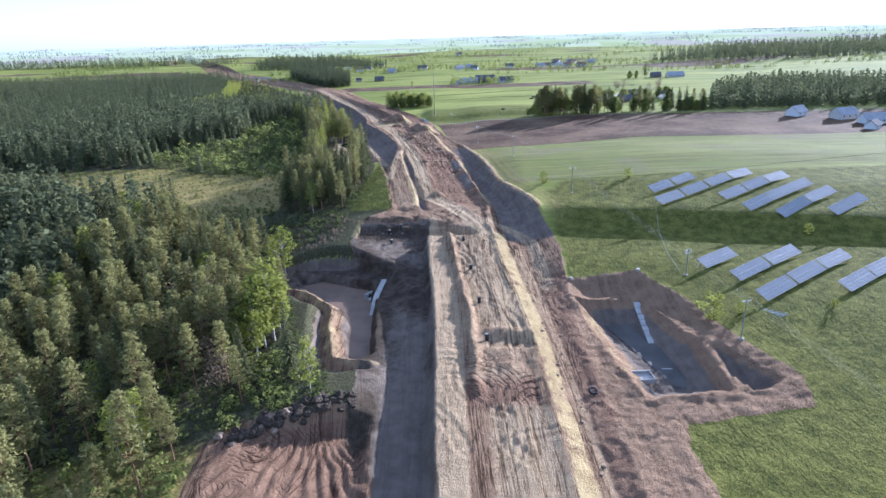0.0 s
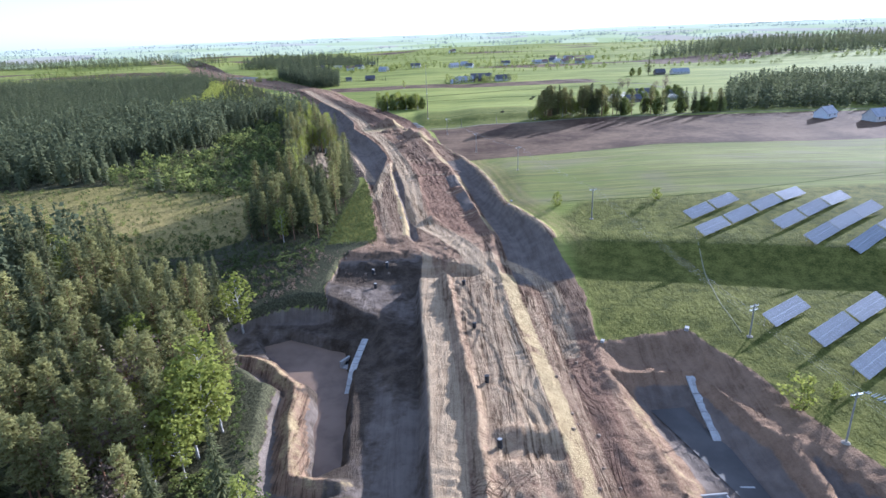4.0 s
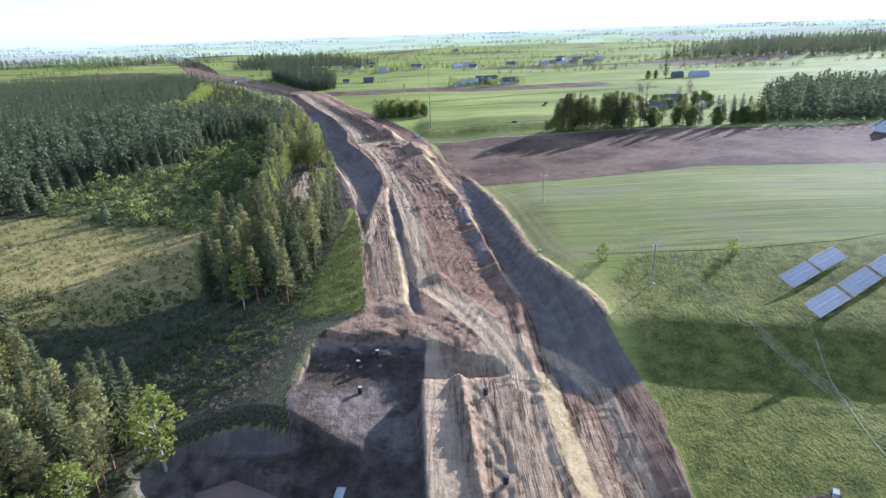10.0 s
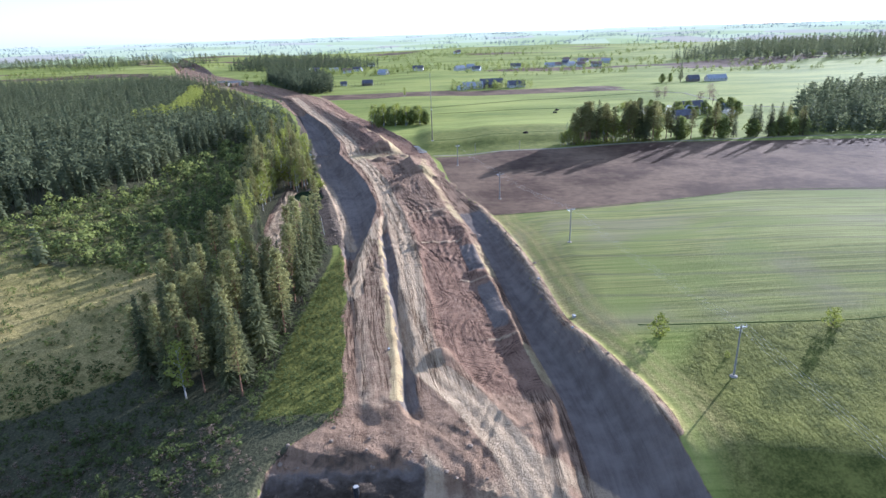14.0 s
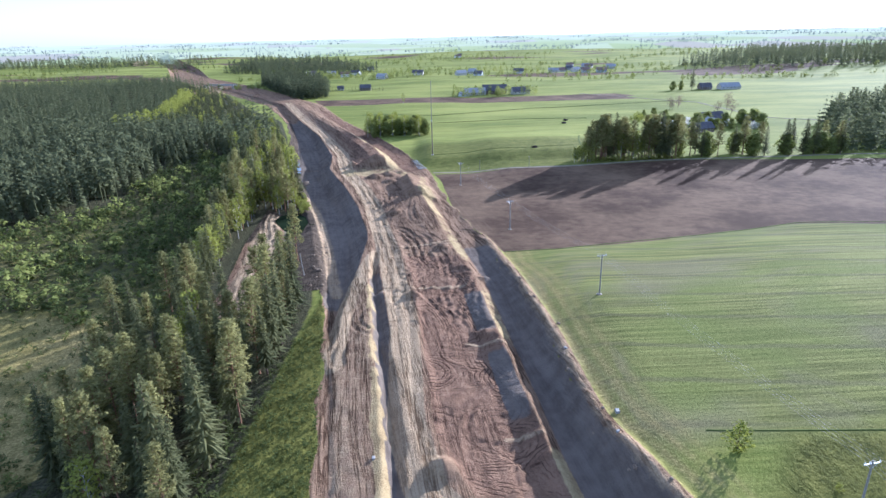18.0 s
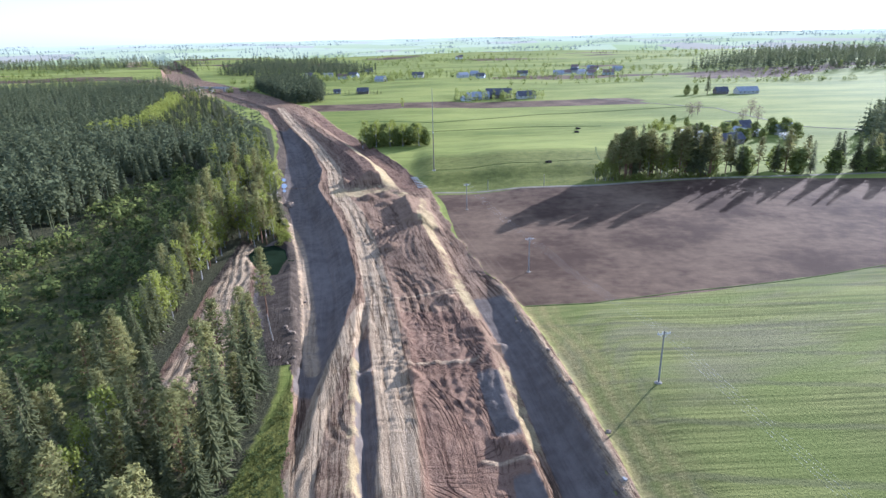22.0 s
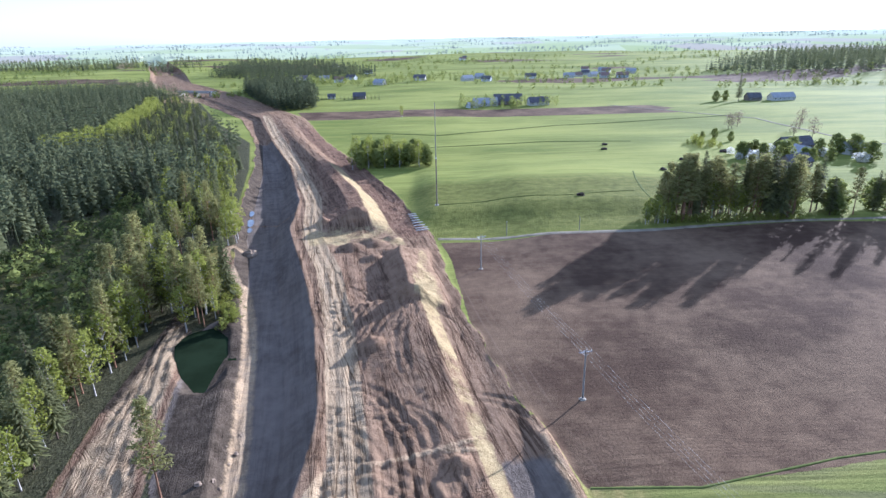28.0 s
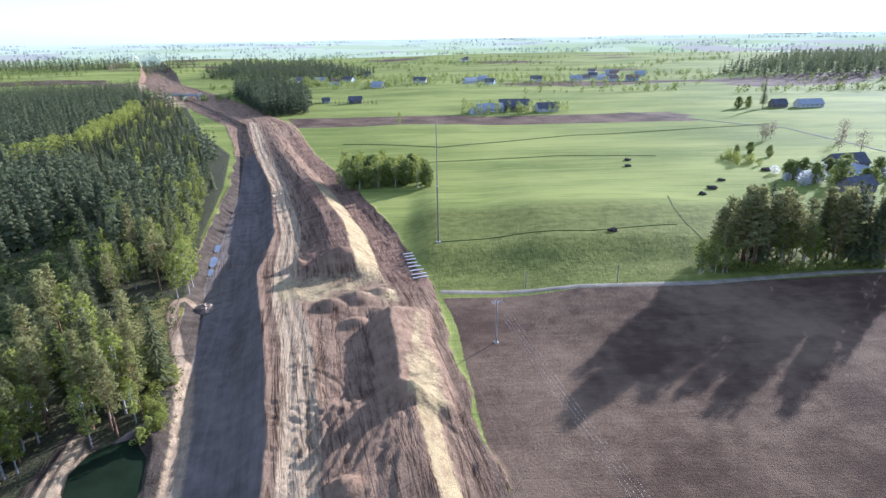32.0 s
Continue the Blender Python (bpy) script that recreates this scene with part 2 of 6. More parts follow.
    wear = n.math("ADD", wear, n.math("ADD", n.math("MULTIPLY", streak, 0.22), n.math("MULTIPLY", crumbs, 0.2)))
    brown = n.mix(n.band(wear, 0.48, 0.8), (0.076, 0.045, 0.026), (0.268, 0.174, 0.104))
    rust = n.mix(n.band(wear, 0.48, 0.84), (0.068, 0.038, 0.024), (0.252, 0.155, 0.095))
    clay = n.mix(n.band(n.math("ADD", n.math("MULTIPLY", mid, 0.45), n.math("ADD", n.math("MULTIPLY", big, 0.3), n.math("ADD", n.math("MULTIPLY", streak, 0.35), n.math("MULTIPLY", lines, 0.15)))), 0.46, 0.9), (0.1, 0.079, 0.061), (0.21, 0.168, 0.13))
    # dark damp soil, which also serves as shade painted on dug ground
    damp_and_shade = n.mix(n.band(n.math("ADD", n.math("MULTIPLY", mid, 0.6), n.math("MULTIPLY", fine, 0.4)), 0.35, 0.68), (0.042, 0.032, 0.022), (0.11, 0.083, 0.058))
    track = n.mix(n.band(wear, 0.45, 0.8), (0.14, 0.09, 0.049), (0.42, 0.305, 0.178))
    grit = n.mix(n.band(n.math("ADD", n.math("MULTIPLY", fine, 0.35), n.math("ADD", n.math("MULTIPLY", crumbs, 0.25), n.math("MULTIPLY", mid, 0.4))), 0.35, 0.65), (0.24, 0.17, 0.082), (0.43, 0.327, 0.165))
    dug = n.mix(ragged(red), brown, rust)
    dug = n.mix(ragged(grey), dug, clay)
    dug = n.mix(ragged(litter), dug, damp_and_shade)
    dug = n.mix(ragged(pale, 0.25), dug, track)
    dug = n.mix(ragged(sand), dug, grit)
    c = n.mix(ragged(soil, 0.08), c, dug)
    n.colour(c)
    lumps = n.math("ADD", n.math("MULTIPLY", fine, n.math("ADD", 0.28, n.math("MULTIPLY", soil, 0.34))), n.math("MULTIPLY", n.math("MULTIPLY", mid, soil), n.math("ADD", 0.4, n.math("MULTIPLY", broken, 1.2))))
    tussock = n.noise(n.scaled(p, (1, 0.6, 1), 20), 0.75, 4, 0.65, 0.6)
    lumps = n.math("ADD", lumps, n.math("MULTIPLY", n.math("MULTIPLY", tussock, lush), n.math("MULTIPLY", n.math("SUBTRACT", 1.0, soil), 0.8)))
    lumps = n.math("ADD", lumps, n.math("MULTIPLY", n.math("MULTIPLY", crumbs, soil), 0.26))
    lumps = n.math("ADD", lumps, n.math("MULTIPLY", n.math("MULTIPLY", drill, crop), 0.16))
    churned = n.math("MULTIPLY", soil, n.math("SUBTRACT", n.math("ADD", 0.45, n.math("MULTIPLY", red, 0.1)), n.math("MULTIPLY", sand, 0.4)))
    lumps = n.math("ADD", lumps, n.math("MULTIPLY", n.math("MULTIPLY", lines, churned), 0.8))
    lumps = n.math("ADD", lumps, n.math("MULTIPLY", n.math("MULTIPLY", furrow, plough), 0.1))
    n.bump(lumps, 1.0, 0.5)
    return n.mat


def far_country():
    """The backdrop of fields towards the horizon, with distance haze painted into colour and glow."""
    n = Nodes("far_country", 1.0, 0.0)
    p = n.place()
    plot, tint = n.cells(n.scaled(p, (1.0, 0.75, 0), 12), 0.0045)
    r_, g_, b_ = n.split(tint)
    c = n.mix(n.band(r_, 0.35, 0.65), (0.22, 0.25, 0.1), (0.28, 0.3, 0.17))
    c = n.mix(n.band(g_, 0.84, 0.88), c, (0.24, 0.21, 0.16))
    c = n.mix(n.band(n.noise(n.scaled(p, (0.5, 1, 0), 8), 0.009, 6, 0.75), 0.55, 0.66, 0, 0.8), c, (0.17, 0.185, 0.14))
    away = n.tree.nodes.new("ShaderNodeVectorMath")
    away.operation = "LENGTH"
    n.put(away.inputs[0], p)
    # haze in the colour: plots fade towards near-white with distance
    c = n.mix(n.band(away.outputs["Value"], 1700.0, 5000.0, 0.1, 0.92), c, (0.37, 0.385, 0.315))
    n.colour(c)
    # glow added to the fields, in place of light scattered by haze
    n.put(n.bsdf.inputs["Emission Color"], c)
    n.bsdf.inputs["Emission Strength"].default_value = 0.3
    return n.mat


GROUND = terrain_material()
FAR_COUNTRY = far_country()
# trees on the backdrop: leaf colour greyed for haze, plus an added glow
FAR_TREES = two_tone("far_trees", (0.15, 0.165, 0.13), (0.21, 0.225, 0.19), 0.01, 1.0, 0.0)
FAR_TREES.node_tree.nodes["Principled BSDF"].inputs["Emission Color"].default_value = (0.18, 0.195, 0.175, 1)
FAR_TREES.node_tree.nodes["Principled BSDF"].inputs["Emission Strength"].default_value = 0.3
BRUSH = foliage("brush_leaves", (0.04, 0.06, 0.02), (0.145, 0.165, 0.052))
BARK = two_tone("bark", (0.06, 0.045, 0.035), (0.16, 0.11, 0.08), 3.0, 0.95, 0.1)
BARK_PINE = two_tone("pine_bark", (0.14, 0.075, 0.045), (0.3, 0.17, 0.1), 2.0, 0.95, 0.1)
BARK_PALE = two_tone("pale_bark", (0.2, 0.18, 0.15), (0.5, 0.47, 0.42), 3.0, 0.9, 0.1)
NEEDLES = foliage("spruce_needles", (0.074, 0.082, 0.038), (0.225, 0.226, 0.096))
NEEDLES_PINE = foliage("pine_needles", (0.12, 0.119, 0.044), (0.365, 0.342, 0.126))
NEEDLES_DARK = foliage("dense_needles", (0.066, 0.078, 0.043), (0.205, 0.215, 0.102))
LEAVES_FRESH = foliage("fresh_leaves", (0.15, 0.17, 0.028), (0.35, 0.36, 0.08))
LEAVES_DULL = foliage("budding_leaves", (0.12, 0.145, 0.035), (0.31, 0.325, 0.095))


# ---- ground: one sheet, shaped by break lines along the earthworks ----
def glide(y, ys, zs, reach=10.0):
    return sum(np.interp(y + k, ys, zs) for k in np.linspace(-reach, reach, 7)) / 7


def fbm(x, y, scale, octaves=4, seed=0):
    """Value noise, -1 to 1, from a hashed lattice."""
    out, amp, total = np.zeros(np.broadcast(x, y).shape), 1.0, 0.0
    for o in range(octaves):
        u, v = x * scale + 17.3 * o + seed * 7.7, y * scale + 9.1 * o - seed * 3.3
        i, j = np.floor(u), np.floor(v)
        f, g = u - i, v - j
        f, g = f * f * (3 - 2 * f), g * g * (3 - 2 * g)

        def lattice(a, b):
            h = np.sin(a * 127.1 + b * 311.7 + seed * 74.7) * 43758.5453
            return 2 * (h - np.floor(h)) - 1

        out = out + amp * ((lattice(i, j) * (1 - f) + lattice(i + 1, j) * f) * (1 - g) + (lattice(i, j + 1) * (1 - f) + lattice(i + 1, j + 1) * f) * g)
        total += amp
        amp, scale = amp * 0.5, scale * 2.03
    return out / total


def step(v, lo, hi):
    f = np.clip((v - lo) / (hi - lo), 0, 1)
    return f * f * (3 - 2 * f)


def to_line(x, y, pts):
    """Distance to an open line of points, and how far along it (0 to 1)."""
    best, along = np.full(np.shape(x), 1e9), np.zeros(np.shape(x))
    n = len(pts) - 1
    for k, ((ax, ay), (bx, by)) in enumerate(zip(pts[:-1], pts[1:])):
        dx, dy = bx - ax, by - ay
        f = np.clip(((x - ax) * dx + (y - ay) * dy) / (dx * dx + dy * dy), 0, 1)
        d = np.hypot(x - ax - f * dx, y - ay - f * dy)
        along = np.where(d < best, (k + f) / n, along)
        best = np.minimum(best, d)
    return best, along


def inside(x, y, poly):
    """Distance in from the rim of a polygon: positive inside, negative outside."""
    d, _ = to_line(x, y, [*poly, poly[0]])
    odd = np.zeros(np.shape(x), bool)
    for (ax, ay), (bx, by) in zip(poly, [*poly[1:], poly[0]]):
        if ay != by:
            odd ^= ((ay > y) != (by > y)) & (x < (bx - ax) * (y - ay) / (by - ay) + ax)
    return np.where(odd, d, -d)


def road_level(y):
    return glide(y, [0, 60, 120, 160, 183, 212, 240, 300, 345, 400, 450, 520, 650, 800],
                 [-6, -3.5, -1, 0.4, 2, 4.2, 4.7, 6, 6, 5.5, 4.5, 4, 5, 5])


def natural(x, y):
    """The land before the digging: profiles along y at six distances across, eased into one another."""
    far_left = glide(y, [0, 120, 200, 300, 400, 500, 700], [-2, -2, 0, 4, 5, 4, 4])
    left = glide(y, [0, 100, 140, 190, 230, 250, 290, 340, 400, 440, 520, 700], [-6, -6, -5, -4, -3, -3, 0.5, 1, 1.5, 3, 3, 4])
    mid = road_level(y)
    ridge = 202 - np.clip(x - 40, 0, 160) * 0.25
    yr = y - ridge + 200           # the scarp's crest runs aslant
    right = glide(yr, [0, 100, 130, 150, 165, 178, 189, 200, 218, 232, 280, 320, 345, 400, 445, 500, 700],
                  [-5, -4, -2.5, -1, 1, 1.6, 2.6, 7.6, 8.4, 9.5, 9.6, 7.3, 6, 5.5, 7, 6, 4], 3.0)
    far_right = glide(yr, [0, 100, 140, 165, 178, 189, 200, 230, 290, 345, 400, 450, 600, 700], [-4, -2, 1, 2, 2.4, 3, 8, 11, 11, 8, 7, 8, 6, 4], 3.0)
    lines, xs = [far_left, left, mid, mid, right, far_right], [-170, -75, -25, 10, 36, 120]
    xc = np.clip(x, xs[0], xs[-1] - 1e-6)
    out = np.zeros(np.broadcast(x, y).shape)
    for i in range(5):
        f = np.clip((xc - xs[i]) / (xs[i + 1] - xs[i]), 0, 1)
        f = f * f * (3 - 2 * f)
        out = np.where((xc >= xs[i]) & (xc < xs[i + 1]), lines[i] * (1 - f) + lines[i + 1] * f, out)
    far = step(np.hypot(x, y), 900, 4300)
    away = np.hypot(np.clip(np.abs(x) - 200, 0, None), np.clip(y - 600, 0, None))
    scarp = 2.8 * step(y, 446, 467) * (1 - step(y, 500, 570)) * step(x, -16, -3) * (1 - step(x, 55, 110))
    return out + scarp + far * 44 + fbm(x, y, 1 / 420, 3, 5) * 9 * step(away, 0, 700) + fbm(x, y, 1 / 60, 3, 2) * 0.5


STATIONS = [60, 130, 185, 205, 216, 240, 270, 305, 340, 375, 405, 438, 446, 453, 490, 560, 640, 760, 900]
# break lines across the earthworks: (distance across, height over the road's level) at each station
BREAKS = [
    ([-20, -20, -30, -29, -19, -22, -26, -32, -41, -50, -59, -69, -72, -75, -83, -98, -120, -165, -250], None),
    ([-13, -13, -12, -14, -17, -20.5, -24.5, -30.5, -37.5, -46.5, -55, -64, -67, -70, -78, -93, -115, -158, -241.5],
     [-3.5, -3.5, -3.5, -2.5, 0, 0, 0, -3, -3.8, -4.4, -4.6, -4.6, -4.6, -4.6, -4.6, -4, -3, -2, -1]),
    ([-4.5, -4.5, -6.5, -7, -16, -20, -24, -26.5, -30, -38, -47, -57, -59.5, -61, -66, -82, -112, -153, -235.5],
     [-3.6, -3.6, -3.6, -2.6, 0, 0, 0, -3.1, -3.9, -4.4, -4.6, -4.6, -4.6, -4.6, -4.6, -4, -3, -2, -1]),
    ([-2.5, -2.5, -5, -4, -15, -19.5, -23.5, -23.5, -23.4, -30.8, -39.2, -49.8, -52.3, -54.1, -58.6, -79, -109, -150, -232],
     [0.3, 0.3, 0.3, 0.3, 0.2, 0.2, 0.2, 0.2, 0.3, 0.3, 0.3, 0.3, 0.3, 0.3, 0.3, 0.3, 0.2, 0, 0]),
    ([3, 4, 1, -2, -9.5, -11.6, -15.4, -19.6, -22.3, -29.6, -38, -48.6, -51.1, -52.9, -57.5, -78, -108, -149, -230.7], [0, 0, 0, 0, 0.6, 1.1, 1.1, 0.8, 0, 0, 0, 0, 0, 0, 0, 0, 0, 0, 0]),
    ([5, 6.5, 2.5, 0, -7.8, -10.0, -13.6, -18.4, -21.4, -28.4, -36.8, -47.4, -49.8, -51.8, -56.6, -77, -107, -148, -229.5],
     [0, 1.2, 1.3, 0.5, -1.2, -1.5, -1.5, -1.2, -0.2, 0, 0, 0, 0, 0, 0, 0, 0, 0, 0]),
    ([6.5, 8, 4, 2, -5.5, -7.8, -11.2, -16.6, -20.4, -26.4, -34.9, -45.4, -47.9, -49.9, -55.4, -76, -106, -147, -228.3], [0] * 19),
    ([14, 14, 13, 13, 8, -2.5, -5, -8.5, -15, -22.5, -30, -40, -43, -45, -49, -70, -102, -142, -222.2], [0.2] * 19),
    ([15, 15, 14, 14, 9, -1, -4, -7, -13.5, -20, -27.5, -37, -41, -43, -47, -68, -100, -140, -219.8],
     [0, 0, 0, 0, -0.4, -0.5, -0.5, -0.4, -0.2, 0, 0, 0, 0, 0.6, 0.6, 0.6, 0.5, 0, 0]),
    ([17.5, 18, 15, 14, 14, 10.7, 7.7, 3.5, -4.2, -11, -17, -26, -30, -33, -41, -65, -95, -135, -213.8],
     [0, 0, 0, 0, -0.8, -1.3, -1.3, -0.8, 0, 0, 0, 0, 0.3, 3.4, 3.4, 2.6, 1.6, 0.5, 0]),
    ([20, 20, 16.8, 16, 18, 14.7, 11.7, 7.8, 0.9, -6, -11, -20, -24, -27, -35, -60, -91, -131, -209],
     [0.5, 0.5, 0.5, 0.4, 0.5, 0.55, 0.55, 0.7, 0.4, 0, 0, 0, 0.4, 4.2, 4.2, 3.2, 2, 0.6, 0]),
    ([24, 24, 21, 20, 20.2, 17.2, 14.3, 10.6, 4.2, -2, -6, -14, -17, -19.5, -28, -53, -85, -125, -201.7],
     [-1.6, -1.6, -1.3, -1.2, -1.4, -1.8, -1.8, -1.5, -0.8, -0.2, -0.2, -0.2, -0.3, -0.6, -1, -1, -0.6, -0.2, 0]),
    ([27, 27, 26, 26, 25, 19.2, 17, 13.2, 9, 1.5, -3, -8, -10.5, -13, -22, -48, -80, -118, -193.2],
     [-2.2, -2.2, -2, -1.4, -1.6, -2.0, -2.0, -1.6, -0.8, -0.4, -0.4, -0.2, -0.3, -0.6, -1.2, -1.2, -0.8, -0.3, 0]),
    ([31, 32.5, 37.5, 33.5, 31.4, 23.3, 21.5, 17.8, 12, 4.5, 0, -3.5, -6, -9, -17, -42, -74, -112, -186], None),
]
for xs_, zs_ in BREAKS:            # the works go on towards the horizon
    xs_ += [xs_[-1] - 190, xs_[-1] - 300, xs_[-1] - 715]
    if zs_:
        zs_ += [0, 0, 0]
STATIONS += [1200, 1450, 2300]
POND = [(-46, 172), (-38, 175), (-22, 167), (-19, 152), (-17, 124), (-24, 119), (-28, 148), (-40, 160)]
POND_BANK = [(-46, 160), (-40, 157), (-31, 147), (-26, 119), (-17, 117)]
PIT = [(34.5, 145), (52, 145), (58, 121), (56.8, 101.5), (40, 100.5), (37.2, 112), (35.5, 130)]
PIT_SMALL = [(60.5, 122), (68, 104), (61, 101), (58.8, 108)]
YARD = [(30, 95), (30, 141), (33, 142), (34, 154.5), (55, 156.5), (61, 142), (66, 122), (72, 105), (70, 96), (46, 93)]
DIG = [(-45, 90), (-39, 96), (-29, 96), (-22, 100), (-14, 100), (-12, 76), (-14, 55), (-42, 60)]
SPOIL = [(-69, 391), (-66, 349), (-61, 315), (-59, 285), (-46, 290), (-45, 321), (-49, 334), (-60, 380)]
PLOUGH = [(-1.5, 432), (43, 433), (116, 436), (160, 433), (420, 410), (400, 330), (199, 330), (110, 337), (54, 325), (33, 320), (17, 322), (7, 352), (2.5, 395)]
CLEARING = [(-270, 314), (-195, 304), (-147, 309), (-117, 298), (-82, 302), (-69, 270), (-70, 242), (-84, 228), (-112, 224), (-135, 222), (-170, 238), (-240, 262)]
YOUNG = [(-67, 286), (-100, 296), (-146, 306), (-166, 328), (-152, 362), (-130, 395), (-137, 440), (-132, 500), (-112, 490), (-98, 440), (-84, 385), (-74, 345), (-67, 318)]
OPEN_SLOPE = [(-38, 213), (-35, 200), (-46, 187), (-64, 185), (-84, 194), (-112, 224), (-132, 250), (-100, 246), (-80, 249), (-66, 238), (-50, 226), (-40, 224)]
DARK_POND = [(-61, 374), (-60, 379), (-56, 382), (-51, 378), (-47, 368), (-45.5, 360), (-48, 354), (-51, 355), (-56, 363)]


GLADE = [(-83, 437), (-74, 441), (-66, 433), (-58, 409), (-61, 404), (-70, 406), (-80, 418)]


def centre(y):
    return glide(y, [0, 75, 180, 216, 250, 305, 340, 375, 405, 440, 490, 560, 640, 760, 900, 1200, 1450, 2300], [8, 8, 8, 8, 2, -7, -14, -22, -29, -36, -50, -70, -97, -138, -218, -408, -518, -935], 12)


def wheelings():
    """Lines that machines drove on the loose ground: arcs and shallow bends, mostly along the works."""
    rng, out = random.Random(77), []
    for k in range(92):
        y = rng.uniform(66, 200) if k % 3 == 0 else rng.uniform(222, 385)
        x = float(centre(np.array([y]))[0]) + rng.uniform(-7, 11)
        head = math.pi / 2 + rng.choice((rng.uniform(-0.3, 0.3), rng.uniform(-1.5, 1.5)))
        bend, line = rng.choice((-1, 1)) * rng.uniform(0.01, 0.11), [(x, y)]
        for _ in range(rng.randrange(7, 14)):
            head += bend * 2.2
            x, y = x + 2.2 * math.cos(head), y + 2.2 * math.sin(head)
            line.append((x, y))
        out.append(line)
    return out


WHEELINGS = wheelings()


def grading(first, gap, last, growth):
    out = [first]
    while out[-1] < last:
        out.append(out[-1] + gap)
        gap *= growth
    return out


def earth(x, y):
    """Heights, and what the surface is made of, at arrays of places."""
    z = natural(x, y)
    P = road_level(y)
    xs = [glide(y, STATIONS, b[0], 4) for b in BREAKS]
    zs = [z if b[1] is None else P + glide(y, STATIONS, b[1], 2) for b in BREAKS]
    ramp = 2.4 * step(y, 325, 376) * (1 - step(y, 384, 389))      # the platform that ends before the lane
    for i, share in ((8, 0.35), (9, 1.0), (10, 1.15)):
        zs[i] = zs[i] + ramp * share
    zs[5] = zs[5] + (1.0 * fbm(x * 0 + 3.0, y, 0.16, 3, 51) + 0.35) * step(y, 100, 108) * (1 - step(y, 192, 200))
    zs[10] = zs[10] - np.clip(0.5 + 1.6 * fbm(x * 0 + 1.0, y, 0.07, 3, 53), 0, 1) * 0.6 * step(y, 210, 220)
    zs[5] = np.where(y < 101, zs[4], zs[5])
    dug = np.zeros(z.shape)
    shape = z.copy()
    band = np.zeros(z.shape)         # which strip between break lines
    ends = step(y, -60, -40) * (1 - step(y, 2150, 2300))
    xw = x + 0.55 * fbm(x, y, 0.2, 3, 61) + 0.5 * fbm(x, y, 0.05, 2, 62)
    for i in range(len(xs) - 1):
        f = (xw - xs[i]) / np.maximum(xs[i + 1] - xs[i], 0.05)
        m = (f >= 0) & (f < 1)
        shape = np.where(m, zs[i] * (1 - f) + zs[i + 1] * f, shape)
        band = np.where(m, i + f, band)
    wob = fbm(x, y, 0.13, 3, 3) * 1.3
    dug = np.minimum(step(x + wob, xs[0] - 0.5, xs[0] + 1), 1 - step(x + wob, xs[-1] - 1, xs[-1] + 0.5)) * ends
    z = z * (1 - dug) + shape * dug
    rim = np.clip(1 - np.abs(x - xs[-1] - 0.6) / 2.2, 0, 1) * step(y, 196, 210) * (1 - step(y, 330, 350))
    z = z + rim * (0.7 + 0.5 * fbm(x, y, 0.25, 2, 41))
    dug = np.maximum(dug, step(rim, 0.25, 0.6))
    m = {"soil": dug, "pale": np.zeros(z.shape), "grey": np.zeros(z.shape), "red": np.zeros(z.shape), "sand": np.zeros(z.shape)}

    def between(i, j, lo, hi, soft=0.8):
        return dug * step(x, xs[i] - soft, xs[i] + soft) * (1 - step(x, xs[j] - soft, xs[j] + soft)) * step(y, lo - 4, lo + 4) * (1 - step(y, hi - 4, hi + 4))

    # strip 4 to 6 is the ditch, greyed for dark soil and its painted shade
    m["grey"] = np.maximum.reduce([between(0, 3, -60, 203), between(0, 3, 290, 470), between(0, 3, 470, 640) * 0.8, between(11, 13, 185, 330), between(4, 6, 216, 310) * 0.9])
    m["pale"] = np.maximum.reduce([between(3, 4, -60, 205), between(7, 10, 120, 200) * 0.7, between(6, 10, -60, 98) * 0.68, between(4, 10, 104, 200) * 0.5, between(2, 4, 214, 300) * 0.42, rim * 0.62, between(11, 12, -60, 180) * 0.45])
    trackline = [(16, 185), (12, 196), (9, 206), (3, 218), (-4, 229), (-7.5, 245), (-9.5, 281), (-16, 325), (-25, 374), (-33.5, 410), (-44, 440), (-53, 490), (-75, 560), (-106, 645), (-147, 770)]
    near = (np.abs(x - centre(y)) < 60) & (y > 150) & (y < 800)
    dt = np.full(z.shape, 99.0)
    dt[near], _ = to_line(x[near], y[near], trackline)
    m["pale"] = np.maximum(m["pale"], (1 - step(dt, 2.6, 3.8)) * dug * 1.1)
    fork = np.full(z.shape, 99.0)
    fork[near], _ = to_line(x[near], y[near], [(-17, 330), (-20, 322), (-23.5, 290), (-23, 262)])
    m["pale"] = np.maximum(m["pale"], (1 - step(fork, 1.5, 3)) * dug)
    bend = np.full(z.shape, 99.0)
    bend[near], _ = to_line(x[near], y[near], [(10, 203), (18, 199), (25, 192), (29, 183), (29, 172), (28, 150)])
    m["pale"] = np.maximum(m["pale"], (1 - step(bend, 1.4, 3.6)) * dug * 0.62)
    m["red"] = np.maximum.reduce([between(5, 6, 100, 200), between(7, 10, 220, 322), between(7, 10, 322, 440) * 0.38, between(4, 9, 96, 116), between(12, 13, -60, 160) * 0.8, between(8, 10, 452, 560) * 0.6, between(11, 13, 440, 700) * 0.8])
    m["sand"] = np.maximum.reduce([between(10, 11, -60, 190, 1.1) * 1.15, between(10, 11, 318, 400, 0.6) * 0.85, between(10, 11, 447, 560, 0.9) * 1.1, between(6, 11, 430, 450) * 0.66])
    # relief in the dug ground: wheel ruts along it, churned clods where machines turned
    u = x - centre(y)
    bend_ = fbm(x, y, 1 / 22, 2, 31) * 2.2
